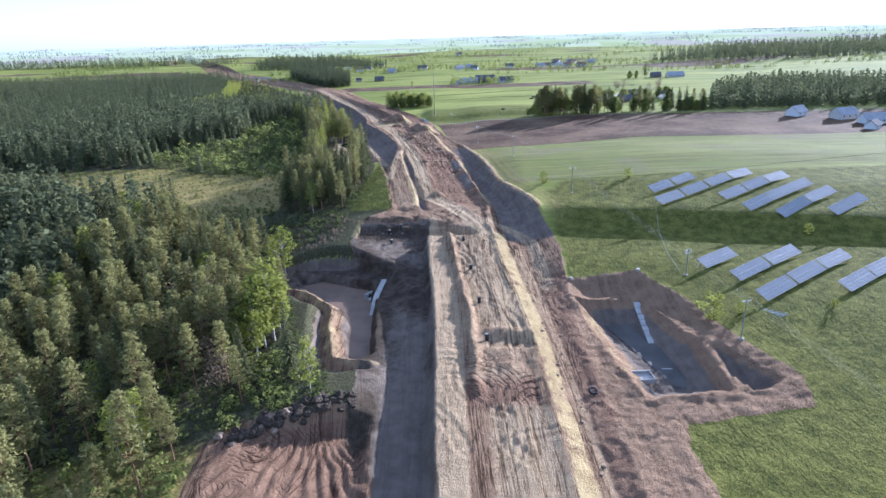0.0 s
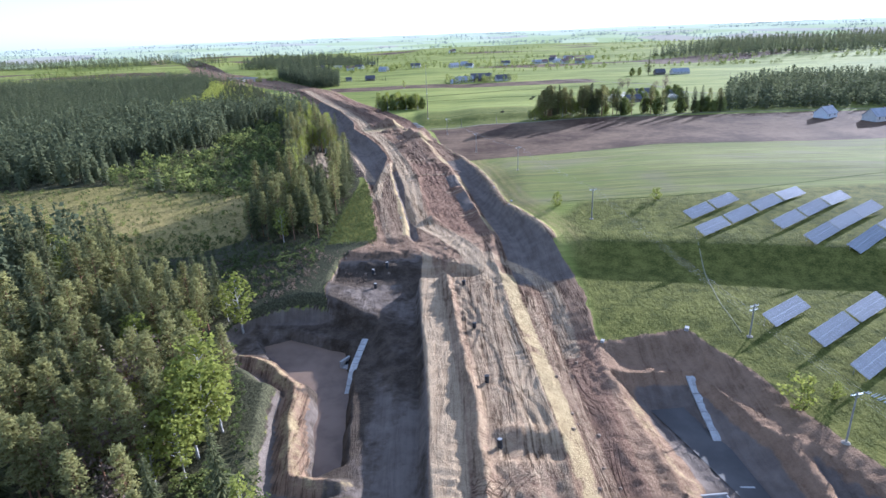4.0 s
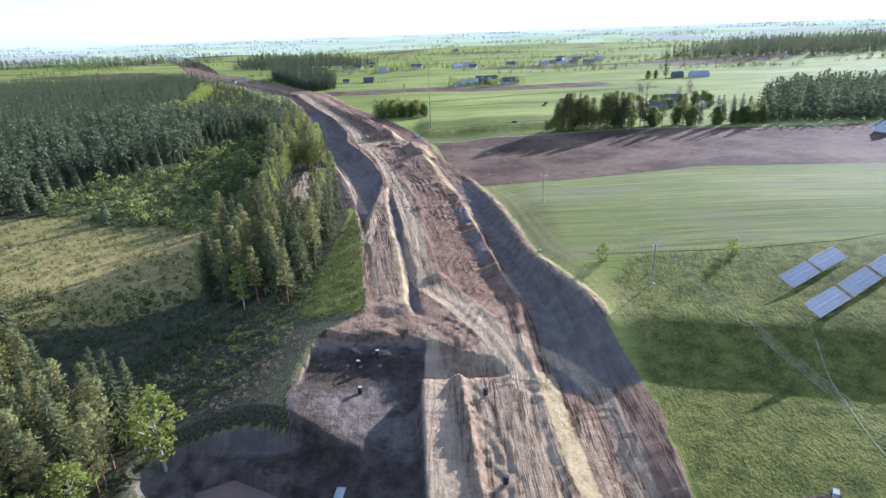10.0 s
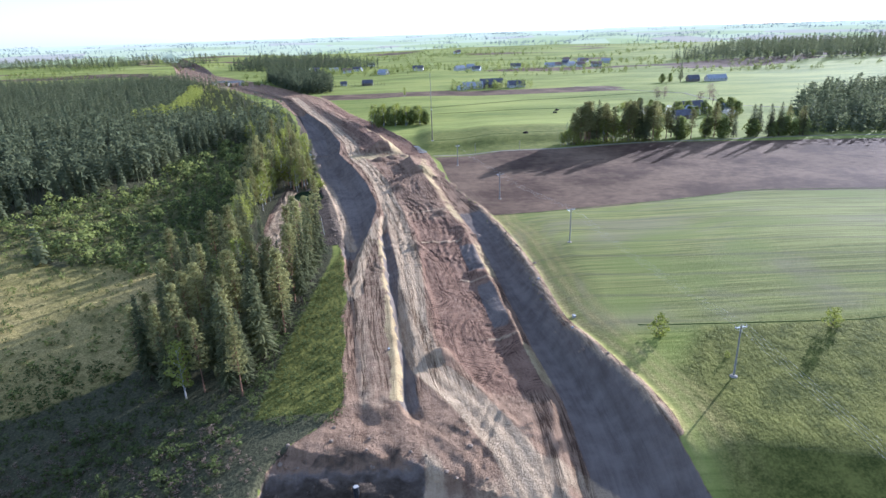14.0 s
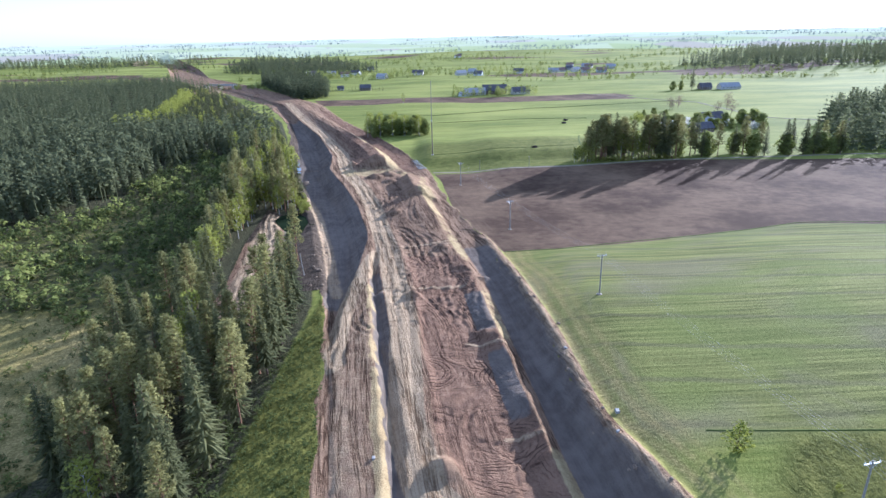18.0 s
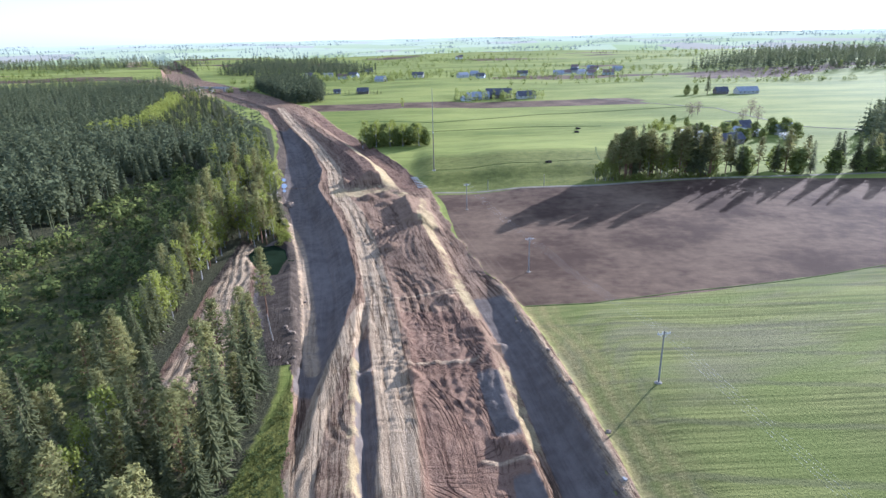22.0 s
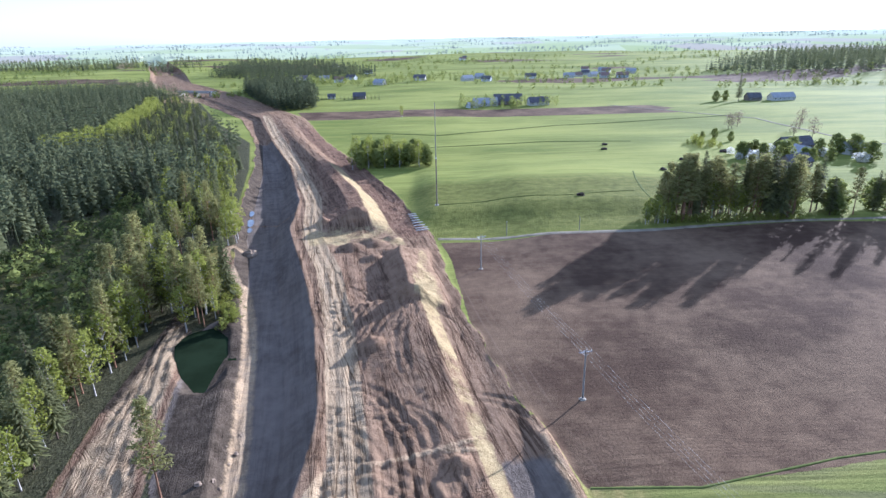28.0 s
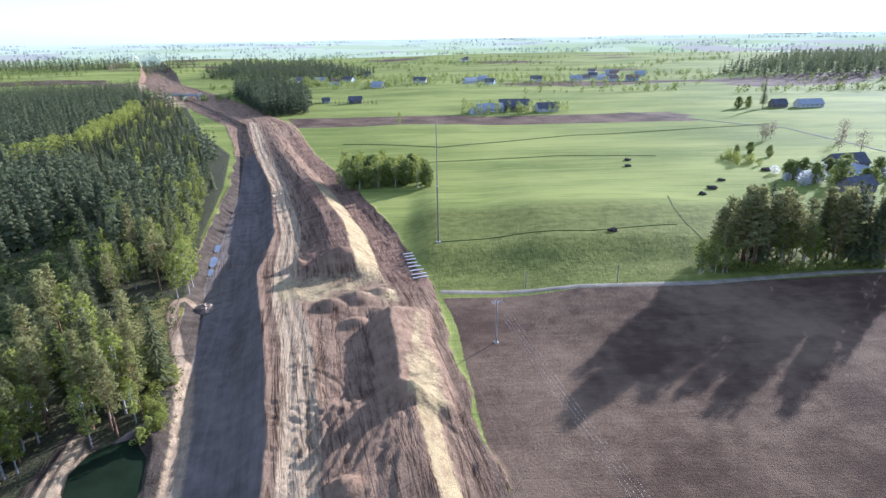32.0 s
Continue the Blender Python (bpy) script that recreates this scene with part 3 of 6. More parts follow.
    broken = np.maximum(between(0, 9, 194, 221), between(0, 3, 174, 200) * 0.6)
    turned = np.clip(m["red"] + 0.3 * broken, 0, 1) * (0.25 + 0.75 * step(dt, 2.5, 5))
    # two ragged steps where the dug floor ends, with a churned bench between them
    nick = 2.2 * fbm(x, y, 0.12, 4, 47) + 1.0 * fbm(x, y, 0.55, 3, 46)
    upper = step(y - np.interp(x, [-30, -19, -9.5, -4, 4, 9], [207, 205.3, 204, 201, 196, 194]) + nick, -0.45, 0.45)
    lower = step(y - np.interp(x, [-27, -16, -9, 7], [202, 198, 196.5, 195.5]) + 1.4 * fbm(x, y, 0.16, 4, 48) + nick * 0.4, -0.5, 0.5)
    stepped = dug * step(x, -33, -29) * (1 - step(x - np.interp(y, [188, 196, 206, 214], [12, 8.5, 5, 1]), -1.5, 1)) * step(y, 187, 193) * (1 - step(y, 210, 216))
    z = z * (1 - stepped) + stepped * (P + 0.2 - 1.3 * (1 - upper) - 1.4 * (1 - lower))
    loose = broken * step(dt, 3.5, 6.5) * (1 - 0.6 * step(y, 207, 212))
    z = z + loose * (0.3 * (0.5 - np.abs(fbm(x, y, 0.5, 3, 49))) + 0.3 * (0.5 - 2 * np.abs(fbm(x + 0.4 * y, y, 0.22, 3, 45))))
    m["broken"] = np.maximum(broken, between(3, 4, 60, 200) * 0.7)
    m["pale"] = np.clip(m["pale"] * (1.0 + 0.4 * fbm(u * 0.3 + bend_ * 0.3, y * 0.012, 1.0, 3, 43)), 0, 1)
    smooth_ = 1 - 0.7 * np.clip(m["grey"], 0, 1)
    lanes_ = fbm(u * 0.3 + bend_ * 0.35, y * 0.02, 1.0, 2, 9)
    z = z + dug * smooth_ * (lanes_ * 0.16 + fbm(x, y, 0.3, 3, 7) * (0.1 + 0.1 * turned))
    z = z + dug * smooth_ * ((0.03 + 0.045 * turned) * (1 - 3 * np.abs(fbm(x, y, 0.5, 2, 71))) + 0.1 * turned * fbm(x, y, 0.95, 1, 72))
    z = z + dug * (0.13 * np.exp(-((dt - 3.4) / 0.6) ** 2) * (1 + fbm(x, y, 0.4, 2, 73)) - 0.14 * np.exp(-((np.abs(dt - 0.2) - 1.1) / 0.45) ** 2))
    wx, wy = x + 1.8 * fbm(x, y, 0.11, 2, 65), y * 0.2 + 1.3 * fbm(x, y, 0.11, 2, 66)
    churn = 0.5 - 2.4 * np.abs(fbm(wx, wy, 0.58, 3, 67))
    z = z + dug * smooth_ * (0.06 + 0.08 * turned) * step(fbm(x, y, 0.06, 3, 68), -0.2, 0.2) * step(dt, 2.5, 4.5) * churn * step(y, 90, 110)
    for line in WHEELINGS:
        ax, ay = min(q[0] for q in line) - 3, min(q[1] for q in line) - 3
        bx, by = max(q[0] for q in line) + 3, max(q[1] for q in line) + 3
        k = (x > ax) & (x < bx) & (y > ay) & (y < by)
        if k.any():
            d, _ = to_line(x[k], y[k], line)
            z[k] += dug[k] * smooth_[k] * (0.1 * np.exp(-((d - 1.75) / 0.4) ** 2) - 0.17 * np.exp(-((d - 1.1) / 0.42) ** 2))
    # spoil heaps, cross banks and the long heap by the lane
    cx = np.interp(y, [384, 395, 411, 425], [-9.3, -10.8, -13.3, -14.3]) + 0.6 * fbm(x, y, 0.08, 2, 21)
    tall = 3.8 * step(y, 381.5, 385.5) * (1 - step(y, 419, 430)) * (1 + 0.07 * fbm(x, y, 0.06, 2, 22))
    heap = tall * np.where(x < cx, np.clip(1 - (cx - x) / 5.5, 0, 1), np.clip(1 - (x - cx) / 9.5, 0, 1) ** 0.8)
    m["sand"] = np.maximum(m["sand"], np.clip(heap / 2, 0, 1) * step(x, -10, -7.5))
    heaps = [(-13, 392, 1.0, 3), (-23.7, 433, 2.3, 5), (-29.5, 429, 2.0, 5), (-18, 437, 1.6, 4), (-22, 419, 1.6, 4), (-17, 364, 2.2, 3.6), (-43.5, 456, 2.4, 3),
             (8, 275.5, 1.4, 2.6), (-0.2, 328.5, 1.5, 2.6), (-7.7, 294, 1.4, 2.6), (-16.6, 295, 1.3, 2.6), (10.5, 306, 1.2, 2.2), (-1.5, 233, 1.8, 3.5), (-31, 455, 3.2, 7)]
    for hx, hy, hh, hr in heaps:
        heap = np.maximum(heap, hh * np.clip(1 - np.hypot(x - hx, (y - hy) * 1.1) / hr, 0, 1))
    for line in ([(-16, 296.5), (-4.4, 299), (5.3, 300.7)], [(-2, 331.3), (4, 331.6)], [(4, 271.2), (12, 270.5)], [(9, 240.7), (15, 241)], [(-14, 328), (3, 334)], [(8, 141), (20, 139)]):
        d = np.full(z.shape, 99.0)
        d[near], _ = to_line(x[near], y[near], line)
        heap = np.maximum(heap, (0.35 + 0.3 * fbm(x, y, 0.4, 2, 33)) * np.clip(1 - d / 1.0, 0, 1))
        m["pale"] = np.maximum(m["pale"], (1 - step(d, 0.3, 0.9)) * 0.62 * dug)
    m["broken"] = np.maximum(m["broken"], step(heap, 0.3, 1.0))
    z = z + heap * (1 + 0.1 * fbm(x, y, 0.3, 3, 4))
    d = np.full(z.shape, 99.0)
    d[near], _ = to_line(x[near], y[near], [(-9.6, 219), (-10.1, 230), (-12, 243), (-14.9, 264), (-18.2, 292), (-19, 299)])
    m["sand"] = np.maximum(m["sand"], (1 - step(d + fbm(x, y, 0.35, 2, 35) * 0.8, 0.5, 1.4)) * dug)
    m["sand"] = np.maximum(m["sand"], np.maximum(between(10, 11, 222, 238, 0.3), between(10, 11, 272, 300, 0.3)) * 0.9)
    m["grey"] = np.maximum(m["grey"], np.maximum(between(9, 10, 246, 268, 0.4), between(9, 10, 276, 296, 0.4)))
    # a dug-out across the platform, with its spoil thrown up beyond it
    hole = step(inside(x, y, [(9, 118.5), (19.5, 118), (20, 123), (9.5, 123.5)]) + 0.8 * fbm(x, y, 0.3, 2, 75), -0.6, 1.4)
    z = z - 0.75 * hole
    z = z + 0.6 * np.clip(1 - np.abs(y - 125 - 1.6 * fbm(x, y, 0.25, 3, 76)) / 2.0, 0, 1) * step(x, 8, 10) * (1 - step(x, 19.5, 21))
    # pits and the settling pond
    k = (x > -60) & (x < 90) & (y > 50) & (y < 190)
    px, py = x[k] + fbm(x[k], y[k], 0.2, 3, 8) * 0.7, y[k] + fbm(x[k], y[k], 0.2, 3, 9) * 0.7
    zz, soil, sand, grey, pale, red = z[k], m["soil"][k], m["sand"][k], m["grey"][k], m["pale"][k], m["red"][k]
    s = inside(px, py, POND)
    bank, along = to_line(px, py, POND_BANK)
    apron = step(s, -9, -5)
    zz = zz * (1 - apron) + np.minimum(zz, -4.6) * apron
    zz = np.where(s > 0, -4.6 - np.minimum(s * 1.7, 3.4), zz)
    zz = np.maximum(zz, -4.6 + 1.9 * np.clip(1 - bank / 2.6, 0, 1) - 50 * (bank > 2.6))
    soil, grey = np.maximum(soil, apron), np.maximum(grey, step(s, -9, -6) * (bank > 3))
    sand = np.maximum(sand, step(-bank, -3.2, -1.2) * 0.62)
    low = step(inside(px, py, YARD), -1, 7)
    zz = zz * (1 - low) + np.minimum(zz, -3.4) * low
    s = inside(px, py, PIT)
    zz = np.where(s > 0, np.minimum(zz, zz - np.minimum(s * 0.62, 3.7)), zz + 0.45 * np.clip(1 + s / 3.0, 0, 1))
    s2 = inside(px, py, PIT_SMALL)
    zz = np.where(s2 > 0, zz - np.minimum(s2 * 0.9, 2.4), zz + 0.5 * np.clip(1 + s2 / 2.0, 0, 1))
    yard = np.maximum(step(s, -5, -3), step(s2, -4, -2))
    yard = np.maximum(yard, step(inside(px, py, [(26, 60), (26, 106), (50, 104), (46, 96), (42, 86), (43, 60)]), -1, 1.5))
    yard = np.maximum(yard, step(inside(px, py, YARD), -2, 1))
    zz = zz + yard * (0.2 * (1 - 3 * np.abs(fbm(px, py, 0.42, 3, 78))) + 0.16 * fbm(px, py, 0.16, 3, 79))
    rough_ = m["broken"][k]
    m["broken"][k] = np.maximum(rough_, yard)
    path, _ = to_line(px, py, [(36, 100), (40, 93), (40, 86), (39, 80), (39, 62)])
    soil = np.maximum(soil, 1 - step(path, 1.2, 2.2))
    soil, grey = np.maximum(soil, yard), np.maximum(grey, np.maximum(step(s, 1, 3), step(s2, 0, 1)) * 0.9)
    bankside = step(inside(px, py, PIT), -1, 1) * (1 - step(inside(px, py, PIT), 4, 6)) * (1 - step(px - 0.12 * (112 - py), 41, 44)) * step(py, 106, 112)
    sand, grey = np.maximum(sand, bankside * 0.6), grey * (1 - bankside)
    s = inside(px, py, DIG)
    fan = np.sin((np.arctan2(py - 100, px + 26)) * 46 + fbm(px, py, 0.3, 2) * 2) * 0.25
    zz = np.where(s > 0, zz * (1 - step(s, 0, 4)) + step(s, 0, 4) * (-3.2 - 3.6 * step(px, -42, -15) + fan), zz)
    soil, red, grey = np.maximum(soil, step(s, -1, 0.6)), np.maximum(red, step(s, 1, 3)), grey * (1 - step(s, 0, 2))
    z[k], m["soil"][k], m["sand"][k], m["grey"][k], m["pale"][k], m["red"][k] = zz, soil, sand, grey, pale, red
    # bare slope and spoil left of the cutting
    k = (x > -90) & (x < -20) & (y > 170) & (y < 420)
    s = inside(x[k], y[k], SPOIL)
    m["soil"][k] = np.maximum(m["soil"][k], step(s, -1, 1))
    m["red"][k] = np.maximum(m["red"][k], step(s, -1, 1) * 0.55)
    rut, _ = to_line(x[k] + 1.2 * fbm(x[k], y[k], 0.08, 2, 92), y[k], [(-44, 285), (-45, 321), (-51, 336), (-63, 384)])
    fanned = rut * (0.62 + 0.0022 * (y[k] - 285)) + 0.35 * fbm(x[k], y[k], 0.25, 2, 93)
    z[k] += step(s, 0, 2) * 0.13 * np.sin(fanned * 3.6) * (0.6 + 0.8 * fbm(x[k], y[k], 0.12, 2, 94))
    m["pale"][k] = np.maximum(m["pale"][k], step(s, 0, 3) * (0.7 + 0.35 * fbm(x[k], y[k], 0.1, 3, 81)))
    side = inside(x[k], y[k], [(-49, 334), (-60, 380), (-52, 392), (-38, 345), (-30, 300), (-36, 300), (-44, 322)])
    m["soil"][k] = np.maximum(m["soil"][k], step(side, -1, 1))
    m["grey"][k] = np.maximum(m["grey"][k], step(side, -1, 1))
    s = inside(x[k], y[k], DARK_POND)
    z[k] = z[k] - np.clip(s + 2, 0, 3.0) * 0.6
    z[k] += step(inside(x[k], y[k], SPOIL), -2, 3) * fbm(x[k], y[k], 0.4, 3, 6) * 0.25
    turn_ = np.full(z.shape, 99.0)
    turn_[near], _ = to_line(x[near], y[near], [(-57, 405), (-61, 414), (-67.5, 427), (-70.5, 434), (-71, 438), (-68.5, 439.5), (-65, 437)])
    m["soil"] = np.maximum(m["soil"], 1 - step(turn_, 1.1, 1.8))
    m["pale"] = np.maximum(m["pale"], (1 - step(turn_, 0.8, 1.8)) * 0.58)
    lane_ = np.full(z.shape, 99.0)
    lane_[near], _ = to_line(x[near], y[near], [(-57, 408), (-52.5, 396), (-48, 383), (-44.5, 371), (-40.5, 355), (-36, 337), (-30.5, 312), (-27.5, 300)])
    m["pale"] = np.maximum(m["pale"], (1 - step(lane_, 1.0, 2.8)) * 0.62 * dug)
    z = z - dug * 0.16 * np.exp(-((lane_ - 1.0) / 0.4) ** 2)
    m["sand"] = m["sand"] * (0.76 + 0.4 * fbm(x, y, 0.09, 3, 36) + 0.4 * fbm(x, y, 0.4, 3, 37))
    # farmland and woods
    m["plough"] = step(inside(x, y, PLOUGH) + fbm(x, y, 0.05, 2, 3) * 1.5, -0.8, 0.8) * (1 - m["soil"])
    strip = inside(x, y, [(-128, 803), (-119, 775), (-112, 745), (0, 742), (100, 741), (196, 739), (186, 800), (172, 792), (90, 789), (10, 795), (-60, 800)])
    m["plough"] = np.maximum(m["plough"], step(strip, -2, 2) * (1 - m["soil"]))
    far_plots = fbm(x * 0.5, y, 1 / 130, 2, 12)
    m["plough"] = np.maximum(m["plough"], step(far_plots, 0.38, 0.42) * step(y, 950, 1000) * 0.8)
    wood = step(-x - np.interp(y, [0, 60, 90, 100, 125, 160, 190, 214, 240, 290, 345, 440, 490, 560, 640, 730, 900, 963, 1200, 1300], [44, 44, 36, 22, 26, 38, 50, 33, 33, 31, 40, 66, 83, 99, 122, 172, 250, 303, 445, 490]), -1, 3)
    wood = wood * (1 - step(y + 0.06 * -x, 1130, 1150))
    m["litter"] = np.maximum(wood * (1 - step(inside(x, y, CLEARING), -3, 3)), step(inside(x, y, [(-60, 214), (-27, 211), (-28, 185), (-50, 178)]), -2, 2))
    m["litter"] = np.maximum(m["litter"], step(inside(x, y, [(-60, 214), (-12, 216), (-12, 172), (-17, 150), (-17, 98), (-60, 98)]), -2, 2))
    # dug floor: dark soil plus the platform's shade in one colour; then damp slope
    damp_and_shade = np.maximum(between(0, 3, 150, 203) * (0.62 + 0.45 * fbm(x, y, 0.1, 3, 85)),
                       step(inside(x, y, [(-44, 322), (-49, 334), (-60, 380), (-52, 392), (-40, 352), (-33, 318), (-29, 296), (-38, 290)]), -1, 3))
    # far end of the spoil bench: its shade is put into the colour
    damp_and_shade = np.maximum(damp_and_shade, step(inside(x, y, [(-72, 392), (-68, 349), (-57, 352), (-59, 372), (-60, 386)]), -2, 3) * 0.85)
    glade = step(inside(x, y, GLADE), -1, 2)
    m["litter"] = m["litter"] * (1 - glade)
    # left bank of the cutting darkened, painting in the shade it lies in
    damp_and_shade = np.maximum(damp_and_shade, between(0, 1, 300, 640) * 0.85)
    damp_and_shade = np.maximum(damp_and_shade, between(0, 3, -60, 165) * (1 - step(x, -16.5, -10)) * (0.7 + 0.4 * fbm(x, y, 0.08, 3, 86)))
    damp_and_shade = np.maximum(damp_and_shade, step(inside(x, y, [(-52, 158), (-47, 178), (-20, 176), (-14, 165), (-14, 112), (-28, 112), (-34, 140)]), -2, 1) * (1 - step(m["sand"], 0.2, 0.5)) * (0.5 + 0.35 * fbm(x, y, 0.12, 3, 83)))
    damp_and_shade = np.maximum(damp_and_shade, between(0, 3, -60, 194) * (0.45 + 0.4 * fbm(x, y * 0.4, 0.16, 3, 82)))
    damp_and_shade = np.maximum(damp_and_shade, broken * step(fbm(x, y, 0.2, 4, 80), 0.1, 0.45) * 0.5)
    m["litter"] = np.where(m["soil"] > 0.5, damp_and_shade, m["litter"])
    young = step(inside(x, y, YOUNG), -6, 6)
    m["litter"] = m["litter"] * (1 - 0.5 * young) * (1 - 0.75 * step(x, -95, -60) * (1 - step(y, 84, 98)))
    out_ = x - xs[-1] + fbm(x, y, 0.08, 2, 63) * 1.2
    verge = step(out_, -1, 1) * (1 - step(out_, 5, 13)) * (0.7 + 0.3 * np.sin(out_ * 2.3 + 2 * fbm(x, y, 0.05, 2, 64))) * step(y, 190, 210) * (1 - step(y, 330, 420))
    m["dry"] = np.maximum.reduce([verge * 0.75, young * 0.12, wood * 0.7 * step(x, -95, -60) * (1 - step(y, 100, 125)), step(inside(x, y, CLEARING), -5, 4) * (0.78 + 0.5 * fbm(x, y, 0.035, 4, 84)), wood * 0.4 * step(fbm(x, y, 0.04, 3, 1), 0, 0.3)])
    m["lush"] = np.maximum.reduce([wood, step(inside(x, y, [(26, -60), (30, 100), (40, 220), (50, 233), (300, 236), (400, -60)]), -3, 3), step(inside(x, y, [(-36, 212), (-17, 212), (-22, 245), (-30, 300)]), -1, 1), step(inside(x, y, [(-5, 438), (110, 440), (100, 500), (-10, 500)]), -15, 5) * 0.7])
    m["crop"] = step(inside(x, y, [(20, 232), (300, 240), (420, 300), (420, 345), (199, 336), (110, 340), (15, 330)]), -4, 4)
    for spot in ([(-250, 900), (-290, 905), (-335, 1010), (-345, 1035), (-318, 1030), (-280, 960)], [(-378, 1080), (-400, 1075), (-470, 1210), (-465, 1235), (-430, 1225)], [(-650, 1590), (-690, 1590), (-1010, 2290), (-960, 2290)]):
        bare = step(inside(x, y, spot) + 8 * fbm(x, y, 0.02, 3, 91), -3, 5)
        m["soil"], m["sand"], m["grey"] = np.maximum(m["soil"], bare), np.maximum(m["sand"], bare * 0.62), m["grey"] * (1 - bare)
    for key in m:
        m[key] = np.clip(m[key], 0, 1)
    return z, m


def ground_at(x, y):
    return float(earth(np.array([[float(x)]]), np.array([[float(y)]]))[0][0, 0])


across = np.array([-v for v in grading(70.0, 0.7, 4700, 1.055)][::-1] + list(np.arange(-69.5, 45, 0.44)) + grading(45.5, 0.7, 4700, 1.055))
ahead = np.array([-v for v in grading(-62, 2.0, 700, 1.12)][::-1] + list(np.arange(62.6, 470, 0.52)) + list(np.arange(470.5, 640, 1.1)) + grading(641.5, 1.6, 4800, 1.022))
GY, GU = np.meshgrid(ahead, across, indexing="ij")
GX = GU + centre(GY)
GZ, KIND = earth(GX, GY)


def sheet(name, keep, label, category, material=None):
    """The faces of the ground where keep is set, as one mesh with what each place is made of."""
    ny, nx = GX.shape
    idx = np.arange(ny * nx).reshape(ny, nx)
    quads = np.stack([idx[:-1, :-1], idx[:-1, 1:], idx[1:, 1:], idx[1:, :-1]], -1)[keep]
    used, flat = np.unique(quads, return_inverse=True)
    co = np.stack([GX, GY, GZ], -1).reshape(-1, 3)[used]
    me = bpy.data.meshes.new(name)
    n = len(quads)
    me.vertices.add(len(used))
    me.vertices.foreach_set("co", co.astype(np.float32).ravel())
    me.loops.add(n * 4)
    me.loops.foreach_set("vertex_index", flat.astype(np.int32).ravel())
    me.polygons.add(n)
    me.polygons.foreach_set("loop_start", np.arange(0, n * 4, 4, dtype=np.int32))
    me.polygons.foreach_set("use_smooth", np.ones(n, bool))
    me.update(calc_edges=True)
    for attr, keys in (("earth", ("soil", "pale", "grey")), ("earth_more", ("red", "sand", "plough")), ("growth", ("litter", "lush", "dry", "crop"))):
        col = np.ones((len(used), 4), np.float32)
        for i, key in enumerate(keys):
            col[:, i] = KIND[key].reshape(-1)[used]
        me.attributes.new(attr, "FLOAT_COLOR", "POINT").data.foreach_set("color", col.ravel())
    vec = np.stack([GU, GY, KIND["broken"]], -1).reshape(-1, 3)[used].astype(np.float32)
    me.attributes.new("along", "FLOAT_VECTOR", "POINT").data.foreach_set("vector", vec.ravel())
    me.materials.append(material or GROUND)
    return tagged(new(name, me), label, category, kind="structure")


def face_mean(a):
    return (a[:-1, :-1] + a[1:, :-1] + a[:-1, 1:] + a[1:, 1:]) / 4


is_far = np.hypot(face_mean(GX), face_mean(GY)) > 2050
is_soil = (face_mean(KIND["soil"]) > 0.5) & ~is_far
is_plough = (face_mean(KIND["plough"]) > 0.5) & ~is_soil & ~is_far
is_wood = (face_mean(KIND["litter"]) > 0.5) & ~is_soil & ~is_plough & ~is_far
sheet("road", is_soil, "unpaved road works of rutted pale and rust brown earth", "dirt road")
sheet("ploughed_field", is_plough, "bare ploughed brown field with faint furrows", "field")
sheet("forest_floor", is_wood, "dark forest floor with needles moss and brush", "forest floor")
sheet("ground", ~(is_soil | is_plough | is_wood | is_far), "rolling green fields and meadows with drill rows", "field")
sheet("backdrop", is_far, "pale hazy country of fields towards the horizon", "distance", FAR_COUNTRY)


# ---- trees ----
def mesh_from(name, verts, faces, material, smooth=False):
    me = bpy.data.meshes.new(name)
    me.from_pydata([tuple(v) for v in verts], [], [tuple(f) for f in faces])
    me.materials.append(material)
    if smooth:
        me.polygons.foreach_set("use_smooth", [True] * len(me.polygons))
    me.update()
    return me


def stem(rng, height, radius, bend=0.02, sides=6, rings=5):
    verts, faces = [], []
    ox, oy = rng.uniform(-bend, bend), rng.uniform(-bend, bend)
    for r in range(rings + 1):
        f = r / rings
        rad = radius * (1 - 0.86 * f) * (1.35 if r == 0 else 1)
        for s in range(sides):
            a = 2 * math.pi * s / sides
            verts.append((ox * height * f * f + rad * math.cos(a), oy * height * f * f + rad * math.sin(a), height * f - (0.6 if r == 0 else 0)))
    for r in range(rings):
        for s in range(sides):
            a, b = r * sides + s, r * sides + (s + 1) % sides
            faces.append((a, b, b + sides, a + sides))
    return verts, faces


def limb(verts, faces, a, b, ra, rb):
    a, b = Vector(a), Vector(b)
    q = (b - a).to_track_quat("Z", "Y").to_matrix()
    n = len(verts)
    for p, r in ((a, ra), (b, rb)):
        for k in range(3):
            verts.append(tuple(p + q @ Vector((r * math.cos(k * 2.094), r * math.sin(k * 2.094), 0))))
    faces += [(n, n + 1, n + 4, n + 3), (n + 1, n + 2, n + 5, n + 4), (n + 2, n, n + 3, n + 5)]


